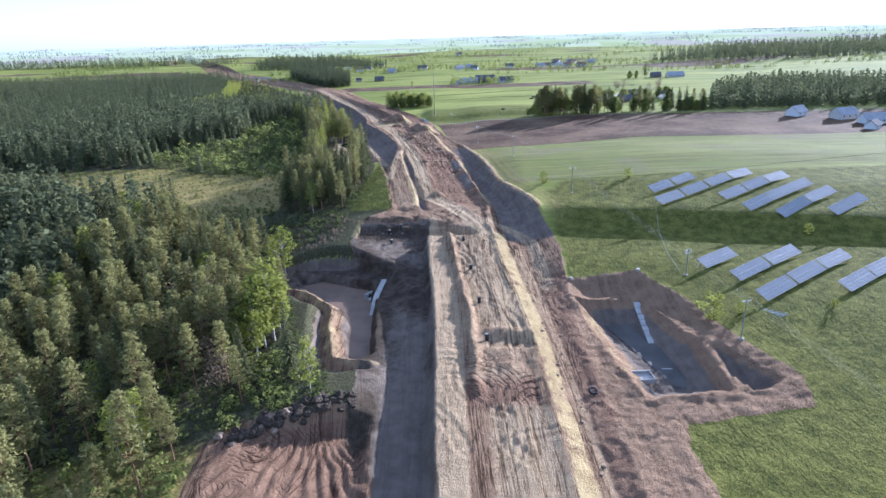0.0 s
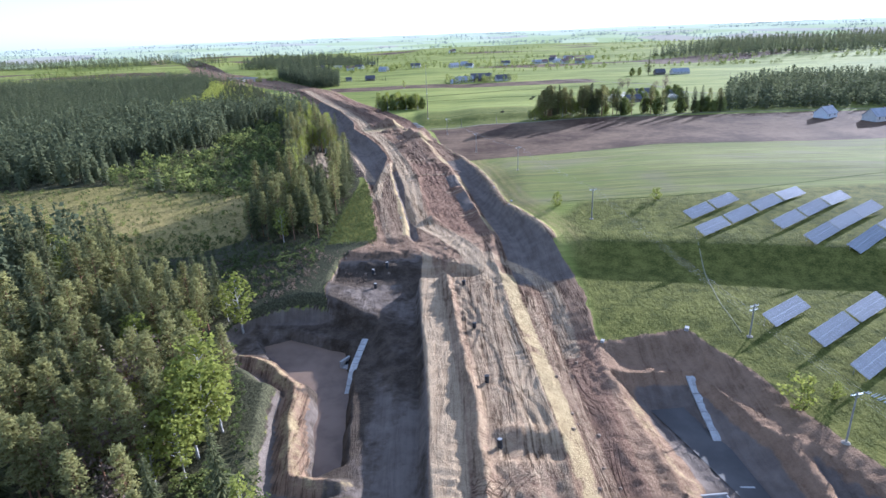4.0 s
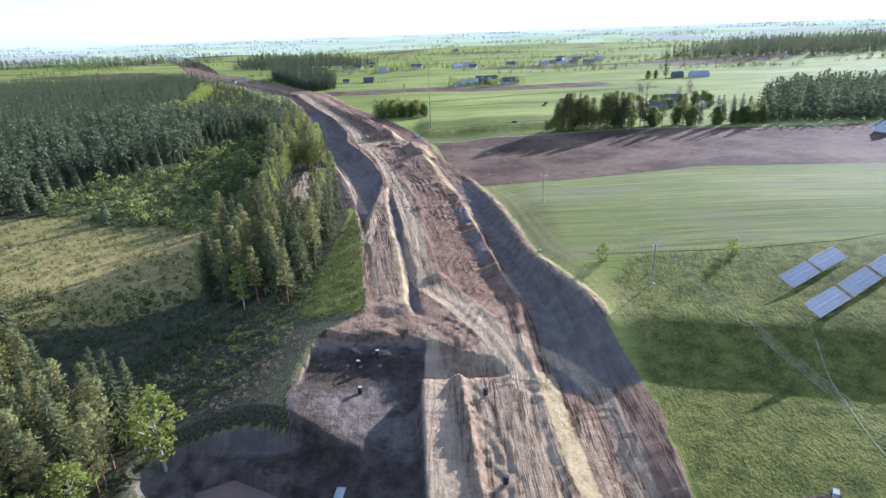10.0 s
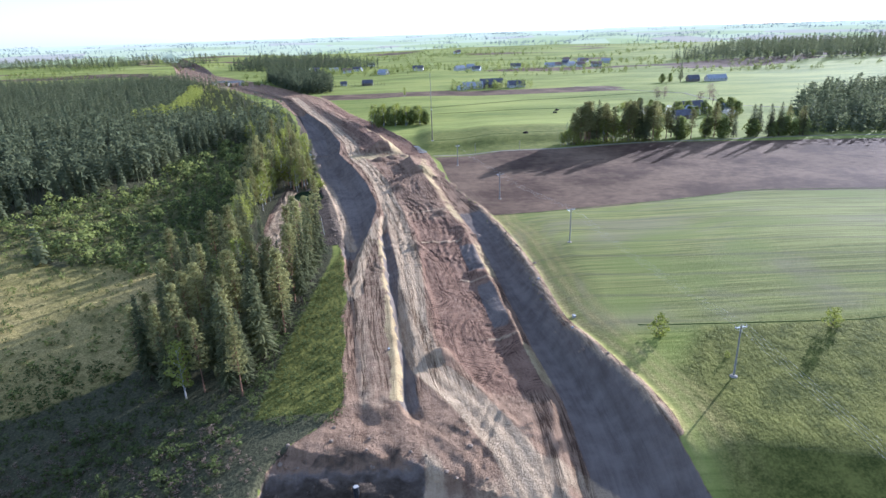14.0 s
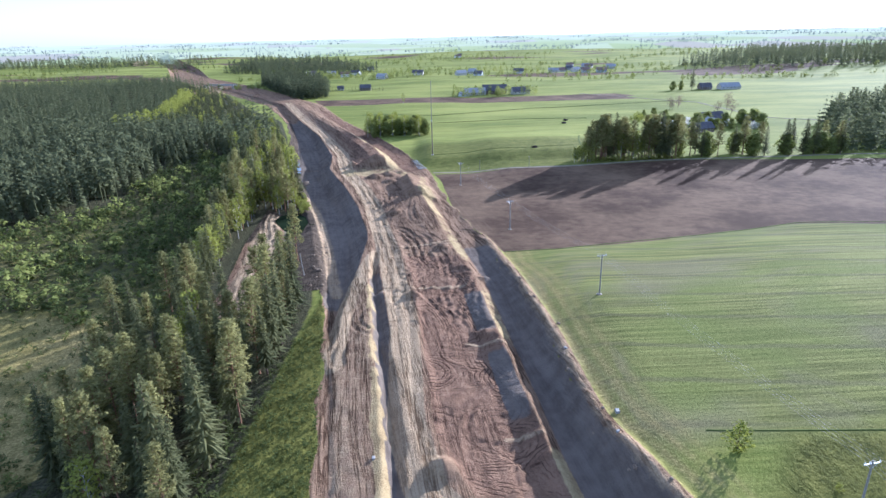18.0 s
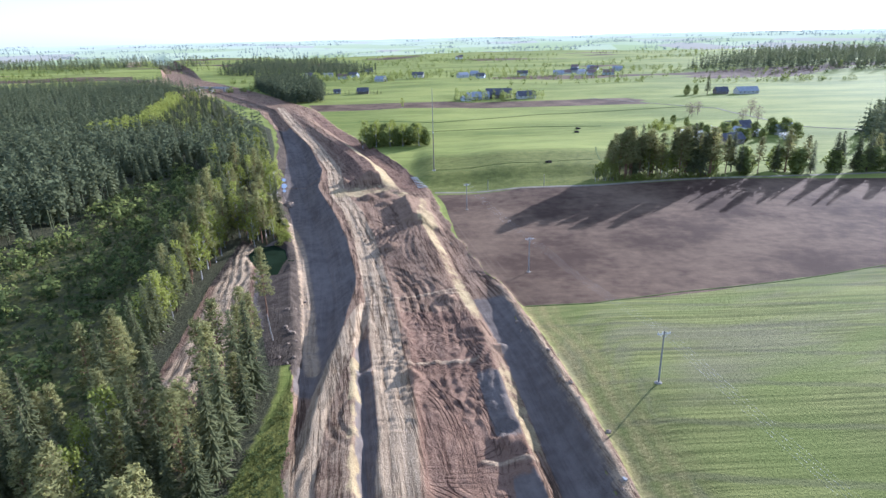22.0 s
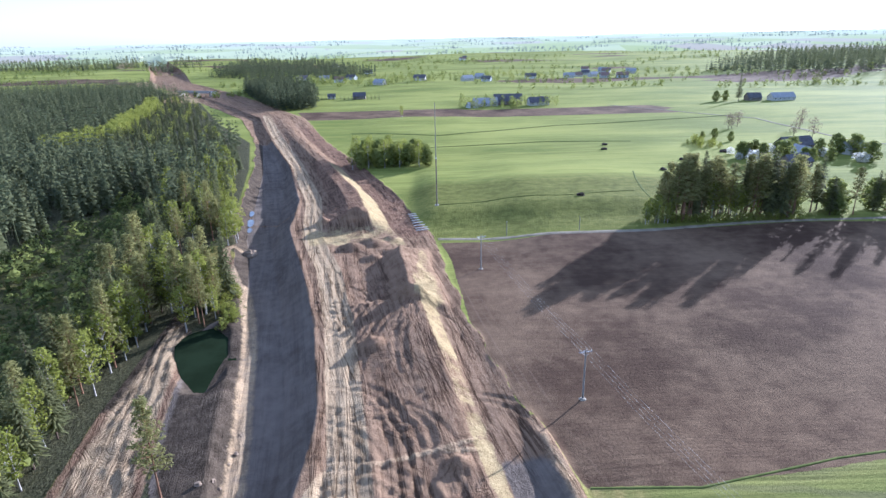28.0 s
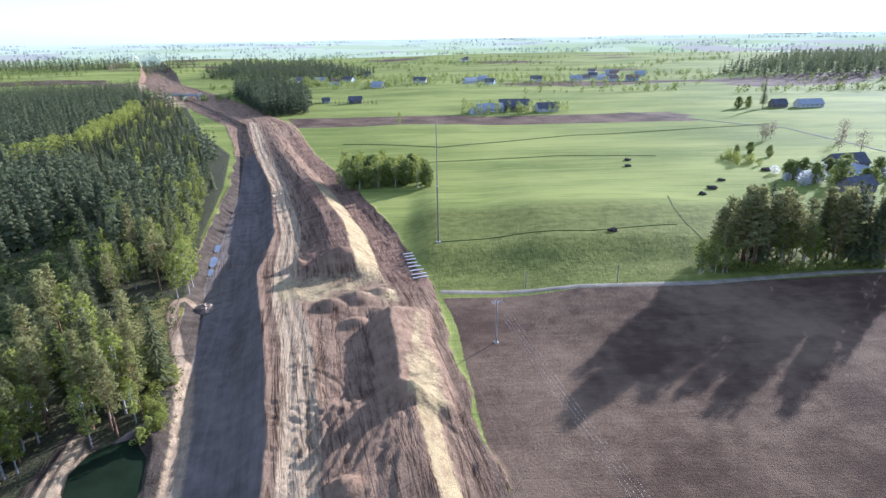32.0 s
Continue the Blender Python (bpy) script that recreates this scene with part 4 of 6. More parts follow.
def spray(verts, faces, rng, root, out, length, width, droop):
    """A bough: a bent, ragged-edged frond of needles on both sides of its twig."""
    root, out = Vector(root), Vector(out).normalized()
    side = out.cross(Vector((0, 0, 1))).normalized()
    steps = 2
    n = len(verts)
    for k in range(steps + 1):
        f = k / steps
        w = width * (0.35 + 1.1 * f * (1 - f) * 2) * (1 - 0.75 * f) * rng.uniform(0.7, 1.3)
        p = root + out * length * f + Vector((0, 0, -droop * length * f * f + 0.12 * length * f))
        verts += [tuple(p + side * w + Vector((0, 0, -0.35 * w))), tuple(p + Vector((0, 0, 0.1 * w))), tuple(p - side * w * rng.uniform(0.7, 1.2) + Vector((0, 0, -0.35 * w)))]
    for k in range(steps):
        a = n + 3 * k
        faces += [(a, a + 1, a + 4, a + 3), (a + 1, a + 2, a + 5, a + 4)]


def tufts(verts, faces, rng, centre_, radii, count, size, thin=0.7):
    """Small crossed leaf pieces scattered through a lumpy clump."""
    cx, cy, cz = centre_
    for _ in range(count):
        d = Vector((rng.gauss(0, 1), rng.gauss(0, 1), rng.gauss(0, 1))).normalized() * rng.uniform(0.45, 1.0) ** 0.5
        p = Vector((cx + d.x * radii[0], cy + d.y * radii[1], cz + d.z * radii[2]))
        t = Vector((rng.gauss(0, 1), rng.gauss(0, 1), rng.gauss(0, 0.6))).normalized()
        s = t.cross(d + Vector((0.01, 0.02, 0.5))).normalized()
        w = size * rng.uniform(0.6, 1.3)
        n = len(verts)
        verts += [tuple(p + t * w), tuple(p + s * w * thin), tuple(p - t * w), tuple(p - s * w * thin)]
        faces.append((n, n + 1, n + 2, n + 3))


def spruce_meshes(seed, height=20.0, whorls=30, per=11):
    rng = random.Random(seed)
    tv, tf = stem(rng, height, 0.19, 0.01)
    cv, cf = [], []
    low = height * rng.uniform(0.1, 0.2)
    for w in range(whorls):
        f = w / (whorls - 1)
        z = low + (height - 0.5 - low) * f ** 0.92
        reach = (2.9 * (1 - f) ** 0.8 + 0.3) * rng.uniform(0.8, 1.1)
        n = max(4, round(per * (1 - 0.4 * f)))
        for k in range(n):
            a = 2 * math.pi * (k + rng.uniform(-0.4, 0.4)) / n + w
            r = reach * rng.uniform(0.5, 1.2)
            spray(cv, cf, rng, (0, 0, z + rng.uniform(-0.45, 0.45)), (math.cos(a), math.sin(a), 0.0), r, 0.34 * r ** 0.6, rng.uniform(0.1, 0.6))
            if rng.random() < 0.5:
                tufts(cv, cf, rng, (0.8 * r * math.cos(a), 0.8 * r * math.sin(a), z - 0.2 * r), (0.4, 0.4, 0.25), 4, 0.26, 0.35)
    tufts(cv, cf, rng, (0, 0, height - 0.4), (0.2, 0.2, 0.6), 8, 0.3)
    return mesh_from("trunk", tv, tf, BARK, True), mesh_from("crown", cv, cf, NEEDLES)


def pine_meshes(seed, height=21.0, clumps=46, each=30):
    rng = random.Random(seed)
    tv, tf = stem(rng, height * 0.96, 0.2, 0.025)
    cv, cf = [], []
    for c in range(clumps):
        f = (c + 0.5) / clumps
        z = height * (0.34 + 0.64 * f)
        reach = (2.9 * (1 - f) ** 0.75 * min(1, 0.55 + 2 * f) + 0.15) * rng.uniform(0.4, 1.0)
        a = c * 2.4 + rng.uniform(-0.5, 0.5)
        p = (reach * math.cos(a), reach * math.sin(a), z)
        limb(tv, tf, (0, 0, z - 0.5 * reach), p, 0.07, 0.03)
        s = rng.uniform(0.75, 1.2)
        tufts(cv, cf, rng, p, (1.0 * s, 1.0 * s, 0.5 * s), each, 0.4, 0.32)
    return mesh_from("trunk", tv, tf, BARK_PINE, True), mesh_from("crown", cv, cf, NEEDLES_PINE)


def leafy_meshes(seed, height, width, leaves, bark, clumps=26, each=36, base=0.25, size=0.28):
    rng = random.Random(seed)
    tv, tf = stem(rng, height * 0.85, 0.02 * height * 0.6, 0.03)
    cv, cf = [], []
    for c in range(clumps):
        f = (c + 0.5) / clumps
        z = height * (base + (0.97 - base) * f)
        r = width * math.sin(math.pi * (0.12 + 0.8 * f)) ** 0.8 * rng.uniform(0.25, 1.0)
        a = c * 2.4 + rng.uniform(-0.4, 0.4)
        p = (r * math.cos(a), r * math.sin(a), z)
        limb(tv, tf, (0, 0, max(0.4, z - 0.9 * r - 0.5)), p, 0.011 * height * 0.5, 0.02)
        s = width * rng.uniform(0.3, 0.48)
        tufts(cv, cf, rng, p, (s, s, s * 0.9), each, size)
    return mesh_from("trunk", tv, tf, bark, True), mesh_from("crown", cv, cf, leaves)


def tree(name, meshes, label, group):
    """A tree at the origin: an Empty with its trunk and crown."""
    top = tagged(new(name), label, "tree", group)
    for me in meshes:
        o = new(me.name, me)
        o.parent = top
    return top


def place_tree(kind, x, y, z, size, turn, used, wide=1.05):
    """The first of a kind is the model itself; the next are copies."""
    m = pose(x, y, z, 0, 0, turn)
    if kind not in used:
        used.add(kind)
        kind.matrix_basis = m
        ob = kind
    else:
        ob = copy_thing(kind, m)
    ob.scale = (size * wide * random.uniform(0.9, 1.15), size * wide * random.uniform(0.9, 1.15), size)
    return ob


SPRUCES = [tree("spruce_tree", spruce_meshes(s, 20, 28 + 2 * (s % 3)), "tall dark green spruce in the forest", "spruces of the forest") for s in (1, 2, 3)]
PINES = [tree("pine_tree", pine_meshes(s), "tall pine with bare reddish trunk and green top", "pines of the forest") for s in (4, 5, 6)]
BIRCHES = [tree("birch_tree", leafy_meshes(s, 15, 2.6, LEAVES_FRESH, BARK_PALE), "slender tree in fresh yellow-green spring leaf", "leafing trees at the forest edge") for s in (7, 8)]
USED = set()


EDGE_BIRCHES = [(-41.5, 126), (-44, 133), (-50.5, 174), (-66, 156), (-56, 160)]


PLANTED = [(-104, 560), (-140, 640), (-182, 735), (-258, 900), (-306, 935), (-292, 890), (-268, 840), (-250, 775), (-224, 680), (-232, 650), (-238, 625), (-180, 600), (-150, 556)]
SAPLINGS = [(-250, 622), (-238, 622), (-224, 680), (-250, 775), (-267, 840), (-290, 888), (-306, 894), (-283, 842), (-266, 775), (-242, 690), (-250, 650)]


def woods(x, y):
    """How thickly trees stand at a place (0 to 1), and how tall."""
    x, y = np.asarray(x, float), np.asarray(y, float)
    edge = np.interp(y, [0, 60, 90, 96, 102, 125, 160, 190, 214, 240, 290, 345, 440, 490, 560, 640, 730, 900, 963, 1200, 1300], [46, 46, 46, 32, 24, 36, 47, 56, 37, 35, 34, 46, 66, 87, 104, 129, 180, 257, 310, 455, 500])
    inn = (-x > edge) & (y > 20) & (y < 1130 + 0.06 * x)
    inn &= inside(x, y, CLEARING) < 0
    inn &= inside(x, y, SPOIL) < -2.5
    inn &= inside(x, y, DARK_POND) < -2
    inn &= inside(x, y, [(-49, 334), (-60, 380), (-54, 390), (-48, 376), (-38, 345), (-36, 337), (-44, 325)]) < -1
    inn &= inside(x, y, OPEN_SLOPE) < 0
    inn &= inside(x, y, GLADE) < -1
    inn &= inside(x, y, SAPLINGS) < -1
    for bx, by in EDGE_BIRCHES:
        inn &= np.hypot(x - bx - 3, y - by + 3) > 6
    young = inside(x, y, YOUNG) > 0
    inn &= inside(x, y, DIG) < -1
    inn &= inside(x, y, [(-46, 172), (-38, 180), (-15, 172), (-12, 115), (-26, 112), (-34, 140), (-48, 158)]) < -4
    return inn, young


random.seed(11)
far_trees = []
for i in range(-10, 165):
    for j in range(0, 245):
        gap = 4.6
        far = j * gap > 400 or i * gap > 140
        if far and random.random() < (0.2 if j * gap < 500 and i * gap < 330 else 0.5 if j * gap < 700 else 0.62):
            continue
        x, y = -20 - i * gap + random.uniform(-2, 2), 30 + j * gap + random.uniform(-2, 2)
        far_trees.append((x, y))
xy = np.array(far_trees)
inn, young = woods(xy[:, 0], xy[:, 1])
hz = earth(xy[:, 0:1], xy[:, 1:2])[0][:, 0]
stock = [(x, y, z, yg) for (x, y), ok, z, yg in zip(far_trees, inn, hz, young) if ok]
random.shuffle(stock)
# the ones that the flight passes nearest are trees of their own
stock.sort(key=lambda s: abs(s[0] + 20) + 0.25 * max(0, s[1] - 420))
count, LIMIT = {"spruce": 0, "pine": 0, "birch": 0}, {"spruce": 270, "pine": 280, "birch": 110}
rest = []
for x, y, z, yg in stock:
    if yg:
        if random.random() < 0.4:
            rest.append((x, y, z, random.uniform(0.08, 0.3), 2))
        continue
    if y < 118 and x > -85 and random.random() < 0.62:
        continue
    pine = random.random() < (0.8 if y < 150 else 0.45)
    kind = "pine" if pine else "spruce"
    if random.random() < (0.05 if y < 330 else 0.25) and x > -120:
        kind = "birch"
    size = random.uniform(0.6, 1.02)
    if 560 < y and inside(np.array([x]), np.array([y]), PLANTED)[0] > 0:
        size *= 0.55
    if 150 < y < 235 and x < -85:
        size *= 1.2
    if kind == "birch":
        size *= 1.1
    if count[kind] < LIMIT[kind] and x > -150:
        count[kind] += 1
        place_tree(random.choice({"pine": PINES, "spruce": SPRUCES, "birch": BIRCHES}[kind]), x, y, z - 0.2, size, random.uniform(0, 360), USED)
    else:
        rest.append((x, y, z, size, 0 if pine else 1))


def small_conifer(seed, height, tiers, per, pine):
    rng = random.Random(seed)
    v, f = [], []
    if pine:
        for c in range(9):
            g = (c + 0.5) / 9
            r, a = 1.9 * (1 - 0.75 * g) * rng.uniform(0.4, 1), c * 2.4
            tufts(v, f, rng, (r * math.cos(a), r * math.sin(a), height * (0.45 + 0.53 * g)), (1.25, 1.25, 0.9), 7, 0.85)
        limb(v, f, (0, 0, 0), (0, 0, height * 0.8), 0.2, 0.1)
    else:
        for w in range(tiers):
            g = w / (tiers - 1)
            for k in range(per):
                a = 2 * math.pi * (k + rng.uniform(-0.4, 0.4)) / per + w
                r = (3.0 * (1 - g) ** 0.85 + 0.3) * rng.uniform(0.7, 1.15)
                z = height * (0.12 + 0.84 * g)
                o, s = Vector((math.cos(a), math.sin(a), 0)), Vector((-math.sin(a), math.cos(a), 0))
                n = len(v)
                root, mid_, tip = Vector((0, 0, z + 0.5)), o * r * 0.6 + Vector((0, 0, z)), o * r + Vector((0, 0, z - 0.45 * r))
                v += [tuple(root), tuple(mid_ + s * 0.75 * r ** 0.6), tuple(tip), tuple(mid_ - s * 0.75 * r ** 0.6)]
                f.append((n, n + 1, n + 2, n + 3))
        limb(v, f, (0, 0, 0), (0, 0, height * 0.9), 0.16, 0.05)
    return np.array(v), np.array(f)


def scatter(name, models, spots, material, label, category):
    """Many copies of a few small shapes joined into one mesh."""
    vs, fs, n = [], [], 0
    rng = np.random.default_rng(5)
    for x, y, z, s, k in spots:
        v, f = models[k % len(models)]
        a = rng.uniform(0, 6.283)
        c, sn = math.cos(a) * s * rng.uniform(0.9, 1.2), math.sin(a) * s
        w = np.stack([v[:, 0] * c - v[:, 1] * sn + x, v[:, 0] * sn + v[:, 1] * c + y, v[:, 2] * s + z], 1)
        vs.append(w)
        fs.append(f + n)
        n += len(v)
    v, f = np.concatenate(vs), np.concatenate(fs)
    me = bpy.data.meshes.new(name)
    me.vertices.add(len(v))
    me.vertices.foreach_set("co", v.astype(np.float32).ravel())
    me.loops.add(f.size)
    me.loops.foreach_set("vertex_index", f.astype(np.int32).ravel())
    me.polygons.add(len(f))
    me.polygons.foreach_set("loop_start", np.arange(0, f.size, 4, dtype=np.int32))
    me.update(calc_edges=True)
    me.materials.append(material)
    return tagged(new(name, me), label, category, kind="stuff")


deep = [q for q in rest if q[1] > 560 or q[0] < -260]
fringe = [q for q in rest if not (q[1] > 560 or q[0] < -260)]
PINE_STAND = [small_conifer(31, 20, 9, 6, True), small_conifer(32, 19, 9, 6, True)]
SPRUCE_STAND = [small_conifer(33, 20, 11, 6, False), small_conifer(34, 19, 10, 7, False)]
DEEP_STAND = [small_conifer(36, 20, 6, 5, False), small_conifer(37, 19, 7, 5, False)]
scatter("forest_pines", PINE_STAND, [q for q in fringe if q[4] == 0], NEEDLES_DARK, "dense stand of tall green pines", "forest")
scatter("forest_spruces", SPRUCE_STAND, [q for q in fringe if q[4] == 1], NEEDLES_DARK, "dense stand of dark green spruces", "forest")
grown = [q for q in deep if q[4] != 2 and inside(np.array([q[0]]), np.array([q[1]]), PLANTED)[0] > 0]
scatter("middle_stand", SPRUCE_STAND, grown, NEEDLES, "half-grown conifers in front of the tall forest", "forest")
grown = set(grown)
scatter("deep_forest", DEEP_STAND, [q for q in deep if q[4] != 2 and q not in grown], NEEDLES_DARK, "deep conifer forest seen over its tops", "forest")
scatter("young_plantation", [small_conifer(35, 18, 7, 6, False)], [r for r in rest if r[4] == 2], BRUSH, "low young trees and bushes in a clearing", "plantation")


# ---- small tools for things ----
def part(name, bm, material, parent, label=""):
    """Links a bmesh, or a mesh to be shared, as one object under a thing or a part."""
    me = bm
    if isinstance(bm, bmesh.types.BMesh):
        me = bpy.data.meshes.new(name)
        bm.to_mesh(me)
        bm.free()
    if material and not me.materials:
        me.materials.append(material)
    o = new(name, me)
    o.parent = parent
    return tagged(o, label)


def block(bm, lo, hi, bevel=0.0):
    """A box between two corners, with its edges taken off."""
    m = Matrix.LocRotScale([(a + b) / 2 for a, b in zip(lo, hi)], None, [b - a for a, b in zip(lo, hi)])
    made = bmesh.ops.create_cube(bm, size=1, matrix=m)
    if bevel:
        bmesh.ops.bevel(bm, geom=list({e for v in made["verts"] for e in v.link_edges}), offset=bevel, segments=1, affect="EDGES")
    return bm


def rod(bm, a, b, ra, rb=None, sides=8):
    """A round bar from a to b, closed at its ends."""
    a, b = Vector(a), Vector(b)
    q = (b - a).to_track_quat("Z", "Y").to_matrix().to_4x4()
    m = Matrix.Translation((a + b) / 2) @ q
    bmesh.ops.create_cone(bm, cap_ends=True, segments=sides, radius1=ra, radius2=ra if rb is None else rb, depth=(b - a).length, matrix=m)
    return bm


def heights(pts):
    a = np.array(pts, float)
    return earth(a[:, 0:1], a[:, 1:2])[0][:, 0]


def strip(name, pts, width, material, label, category, lift=0.08, every=2.5, crown=0.0):
    """A band that lies on the ground along a line."""
    line = []
    for (ax, ay), (bx, by) in zip(pts[:-1], pts[1:]):
        n = max(1, int(math.hypot(bx - ax, by - ay) / every))
        line += [(ax + (bx - ax) * k / n, ay + (by - ay) * k / n) for k in range(n)]
    line.append(pts[-1])
    rows = []
    for i, (x, y) in enumerate(line):
        (ax, ay), (bx, by) = line[max(0, i - 1)], line[min(len(line) - 1, i + 1)]
        d = math.hypot(bx - ax, by - ay)
        nx, ny = -(by - ay) / d, (bx - ax) / d
        w = width * (1 + 0.25 * noise.noise((x * 0.2, y * 0.2, 3)))
        rows += [(x + nx * w * k, y + ny * w * k) for k in (-0.5, -0.25, 0.25, 0.5)]
    hz = heights(rows)
    verts = [(x, y, z + lift * (-0.6 if i % 4 in (0, 3) else 1) + (crown if i % 4 in (1, 2) else 0)) for i, ((x, y), z) in enumerate(zip(rows, hz))]
    faces = [(4 * r + k, 4 * r + k + 1, 4 * r + k + 5, 4 * r + k + 4) for r in range(len(line) - 1) for k in range(3)]
    return tagged(new(name, mesh_from(name, verts, faces, material, True)), label, category, kind="structure")


def pool(name, pts, level, material, label):
    """Still water: a flat sheet in its hollow."""
    v = [(x, y, level) for x, y in pts]
    return tagged(new(name, mesh_from(name, v, [tuple(range(len(v)))], material)), label, "water", kind="structure")


def water_material(name, colour, rough, spec=0.5):
    n = Nodes(name, rough, spec)
    p = n.place()
    n.colour(n.mix(n.band(n.noise(p, 0.12, 4), 0.35, 0.65), colour, tuple(c * 1.5 for c in colour)))
    n.bump(n.noise(p, 1.4, 3), 0.12, 0.05)
    return n.mat


CONCRETE = two_tone("concrete", (0.26, 0.245, 0.22), (0.44, 0.42, 0.375), 0.9, 0.92, 0.1, bump=0.3)
WHITE = two_tone("white_paint", (0.52, 0.52, 0.5), (0.72, 0.72, 0.7), 2.0, 0.8, 0.1)
STEEL = two_tone("galvanised_steel", (0.4, 0.41, 0.42), (0.6, 0.61, 0.62), 3.0, 0.45, 0.5, 0.8)
ALUMINIUM = two_tone("aluminium", (0.55, 0.56, 0.58), (0.6, 0.61, 0.63), 3.0, 0.65, 0.2, 0.2)
WIRE = two_tone("bare_wire", (0.28, 0.27, 0.245), (0.36, 0.35, 0.32), 1.0, 0.7, 0.2)
# pale base colour carries the sky's reflection; real gloss is kept low
CELLS = two_tone("solar_cells", (0.21, 0.205, 0.2), (0.3, 0.292, 0.28), 1.2, 0.75, 0.05, vary=0.35)
CELLS.node_tree.nodes["Principled BSDF"].inputs["IOR"].default_value = 1.18
POLE_GREY = two_tone("pole_concrete", (0.2, 0.185, 0.16), (0.34, 0.32, 0.28), 1.5, 0.9, 0.1)
PORCELAIN = two_tone("porcelain", (0.5, 0.48, 0.45), (0.8, 0.8, 0.78), 4.0, 0.2, 0.6)
PLASTIC = two_tone("black_plastic", (0.012, 0.012, 0.013), (0.05, 0.05, 0.05), 3.0, 0.5)
RUBBER = two_tone("rubber", (0.015, 0.015, 0.015), (0.05, 0.048, 0.045), 5.0, 0.85)
EARTH = two_tone("dry_clods", (0.15, 0.107, 0.072), (0.31, 0.235, 0.165), 0.9, 0.98, 0.03, bump=0.6)
PEAT = two_tone("peat", (0.025, 0.02, 0.015), (0.1, 0.078, 0.058), 0.8, 0.98, 0.02, bump=0.7)
GRAVEL = two_tone("lane_gravel", (0.15, 0.125, 0.085), (0.29, 0.245, 0.175), 0.3, 0.97, 0.05, bump=0.3)
MARGIN = two_tone("field_margin_grass", (0.055, 0.072, 0.018), (0.13, 0.145, 0.04), 0.3, 0.97, 0.03)
TURNED = two_tone("turned_soil", (0.13, 0.125, 0.055), (0.27, 0.25, 0.14), 0.4, 0.95)
MUDDY = water_material("muddy_water", (0.125, 0.083, 0.053), 0.6, 0.2)
DARK_WATER = water_material("dark_water", (0.012, 0.018, 0.009), 0.85, 0.0)
CLEAR_WATER = water_material("puddle_water", (0.1, 0.1, 0.1), 0.05)
ROOF_DARK = two_tone("dark_roof_sheet", (0.07, 0.065, 0.07), (0.15, 0.14, 0.145), 0.5, 0.9, 0.06)
ROOF_RED = two_tone("tile_roof", (0.16, 0.1, 0.08), (0.25, 0.165, 0.13), 0.5, 0.8)
ROOF_PALE = two_tone("pale_roof_sheet", (0.24, 0.24, 0.25), (0.38, 0.38, 0.38), 0.5, 0.9, 0.06)
PLASTER = two_tone("plaster", (0.44, 0.41, 0.36), (0.6, 0.57, 0.51), 0.7, 0.9, 0.1)
TIMBER = two_tone("weathered_timber", (0.12, 0.09, 0.07), (0.26, 0.21, 0.17), 0.8, 0.9)
GLASS_DARK = two_tone("window_glass", (0.02, 0.025, 0.03), (0.05, 0.055, 0.06), 1.0, 0.08, 0.6)
BLOSSOM = foliage("blossom", (0.5, 0.48, 0.42), (0.78, 0.76, 0.7))
TWIGS = foliage("bare_twigs", (0.13, 0.095, 0.068), (0.25, 0.19, 0.135))

# ---- water ----
pool("pond_water", [(-45, 171), (-38, 174), (-23, 166), (-20, 151), (-18, 125), (-23.5, 120), (-27.5, 148), (-39.5, 161)], -7.0, MUDDY, "smooth brown muddy water in a settling pond")
pool("pit_water", [(41, 138), (48, 138.5), (51, 128), (52, 112), (50.5, 108), (48.5, 109), (46.5, 117), (43.5, 129)], ground_at(47, 122) + 0.22, water_material("pit_mud", (0.06, 0.054, 0.046), 0.6, 0.15), "shallow grey wet mud in the dug pit")
pool("dark_pond", [(-62, 374), (-61.5, 379), (-58.5, 383), (-54, 382.5), (-50.5, 379), (-48, 372), (-45.5, 366), (-44.5, 359), (-46, 354), (-49, 352.5), (-53, 355), (-56, 362), (-60, 369)], ground_at(-54, 368) + 0.7, DARK_WATER, "small dark green pond below the trees")
for px, py, a, b in ((-74.4, 473.5, 1.3, 5), (-77.5, 486, 1.0, 4), (-72.3, 465, 0.9, 3)):
    ring = [(px + a * math.cos(k * 0.628) * (1 + 0.25 * math.sin(k * 2.1)) - 0.25 * b * math.sin(k * 0.628), py + b * math.sin(k * 0.628)) for k in range(10)]
    pool("puddle", ring, max(heights(ring)) - 0.05, CLEAR_WATER, "pale shining rain puddle on grey earth")

# ---- lanes and field margins ----
strip("lane", [(-3, 437), (20, 434.5), (64, 434), (97, 437), (130, 438), (200, 441), (330, 425), (430, 428)], 2.7, GRAVEL, "narrow pale gravel lane beside the ploughed field", "lane", 0.12)
strip("footpath", [(84, 516), (80, 500), (76, 478), (73, 452), (72, 440)], 0.9, MARGIN, "trodden dark path through the grass", "path", 0.1)
strip("field_margin", [(-3, 469), (23, 472), (44, 470), (72, 476)], 0.6, MARGIN, "dark strip of rough grass between fields", "field margin", 0.15)
strip("field_margin", [(-62, 668), (-1, 645), (84, 684), (150, 697), (230, 720)], 1.6, MARGIN, "dark strip of rough grass between fields", "field margin", 0.3)
strip("field_margin", [(-50, 600), (10, 605), (60, 612), (110, 604)], 0.8, MARGIN, "dark strip of rough grass between fields", "field margin", 0.25)
strip("field_margin", [(38, 234.5), (80, 231.5), (104, 233), (141, 243), (210, 262)], 0.35, MARGIN, "dark strip of rough grass between fields", "field margin", 0.08)
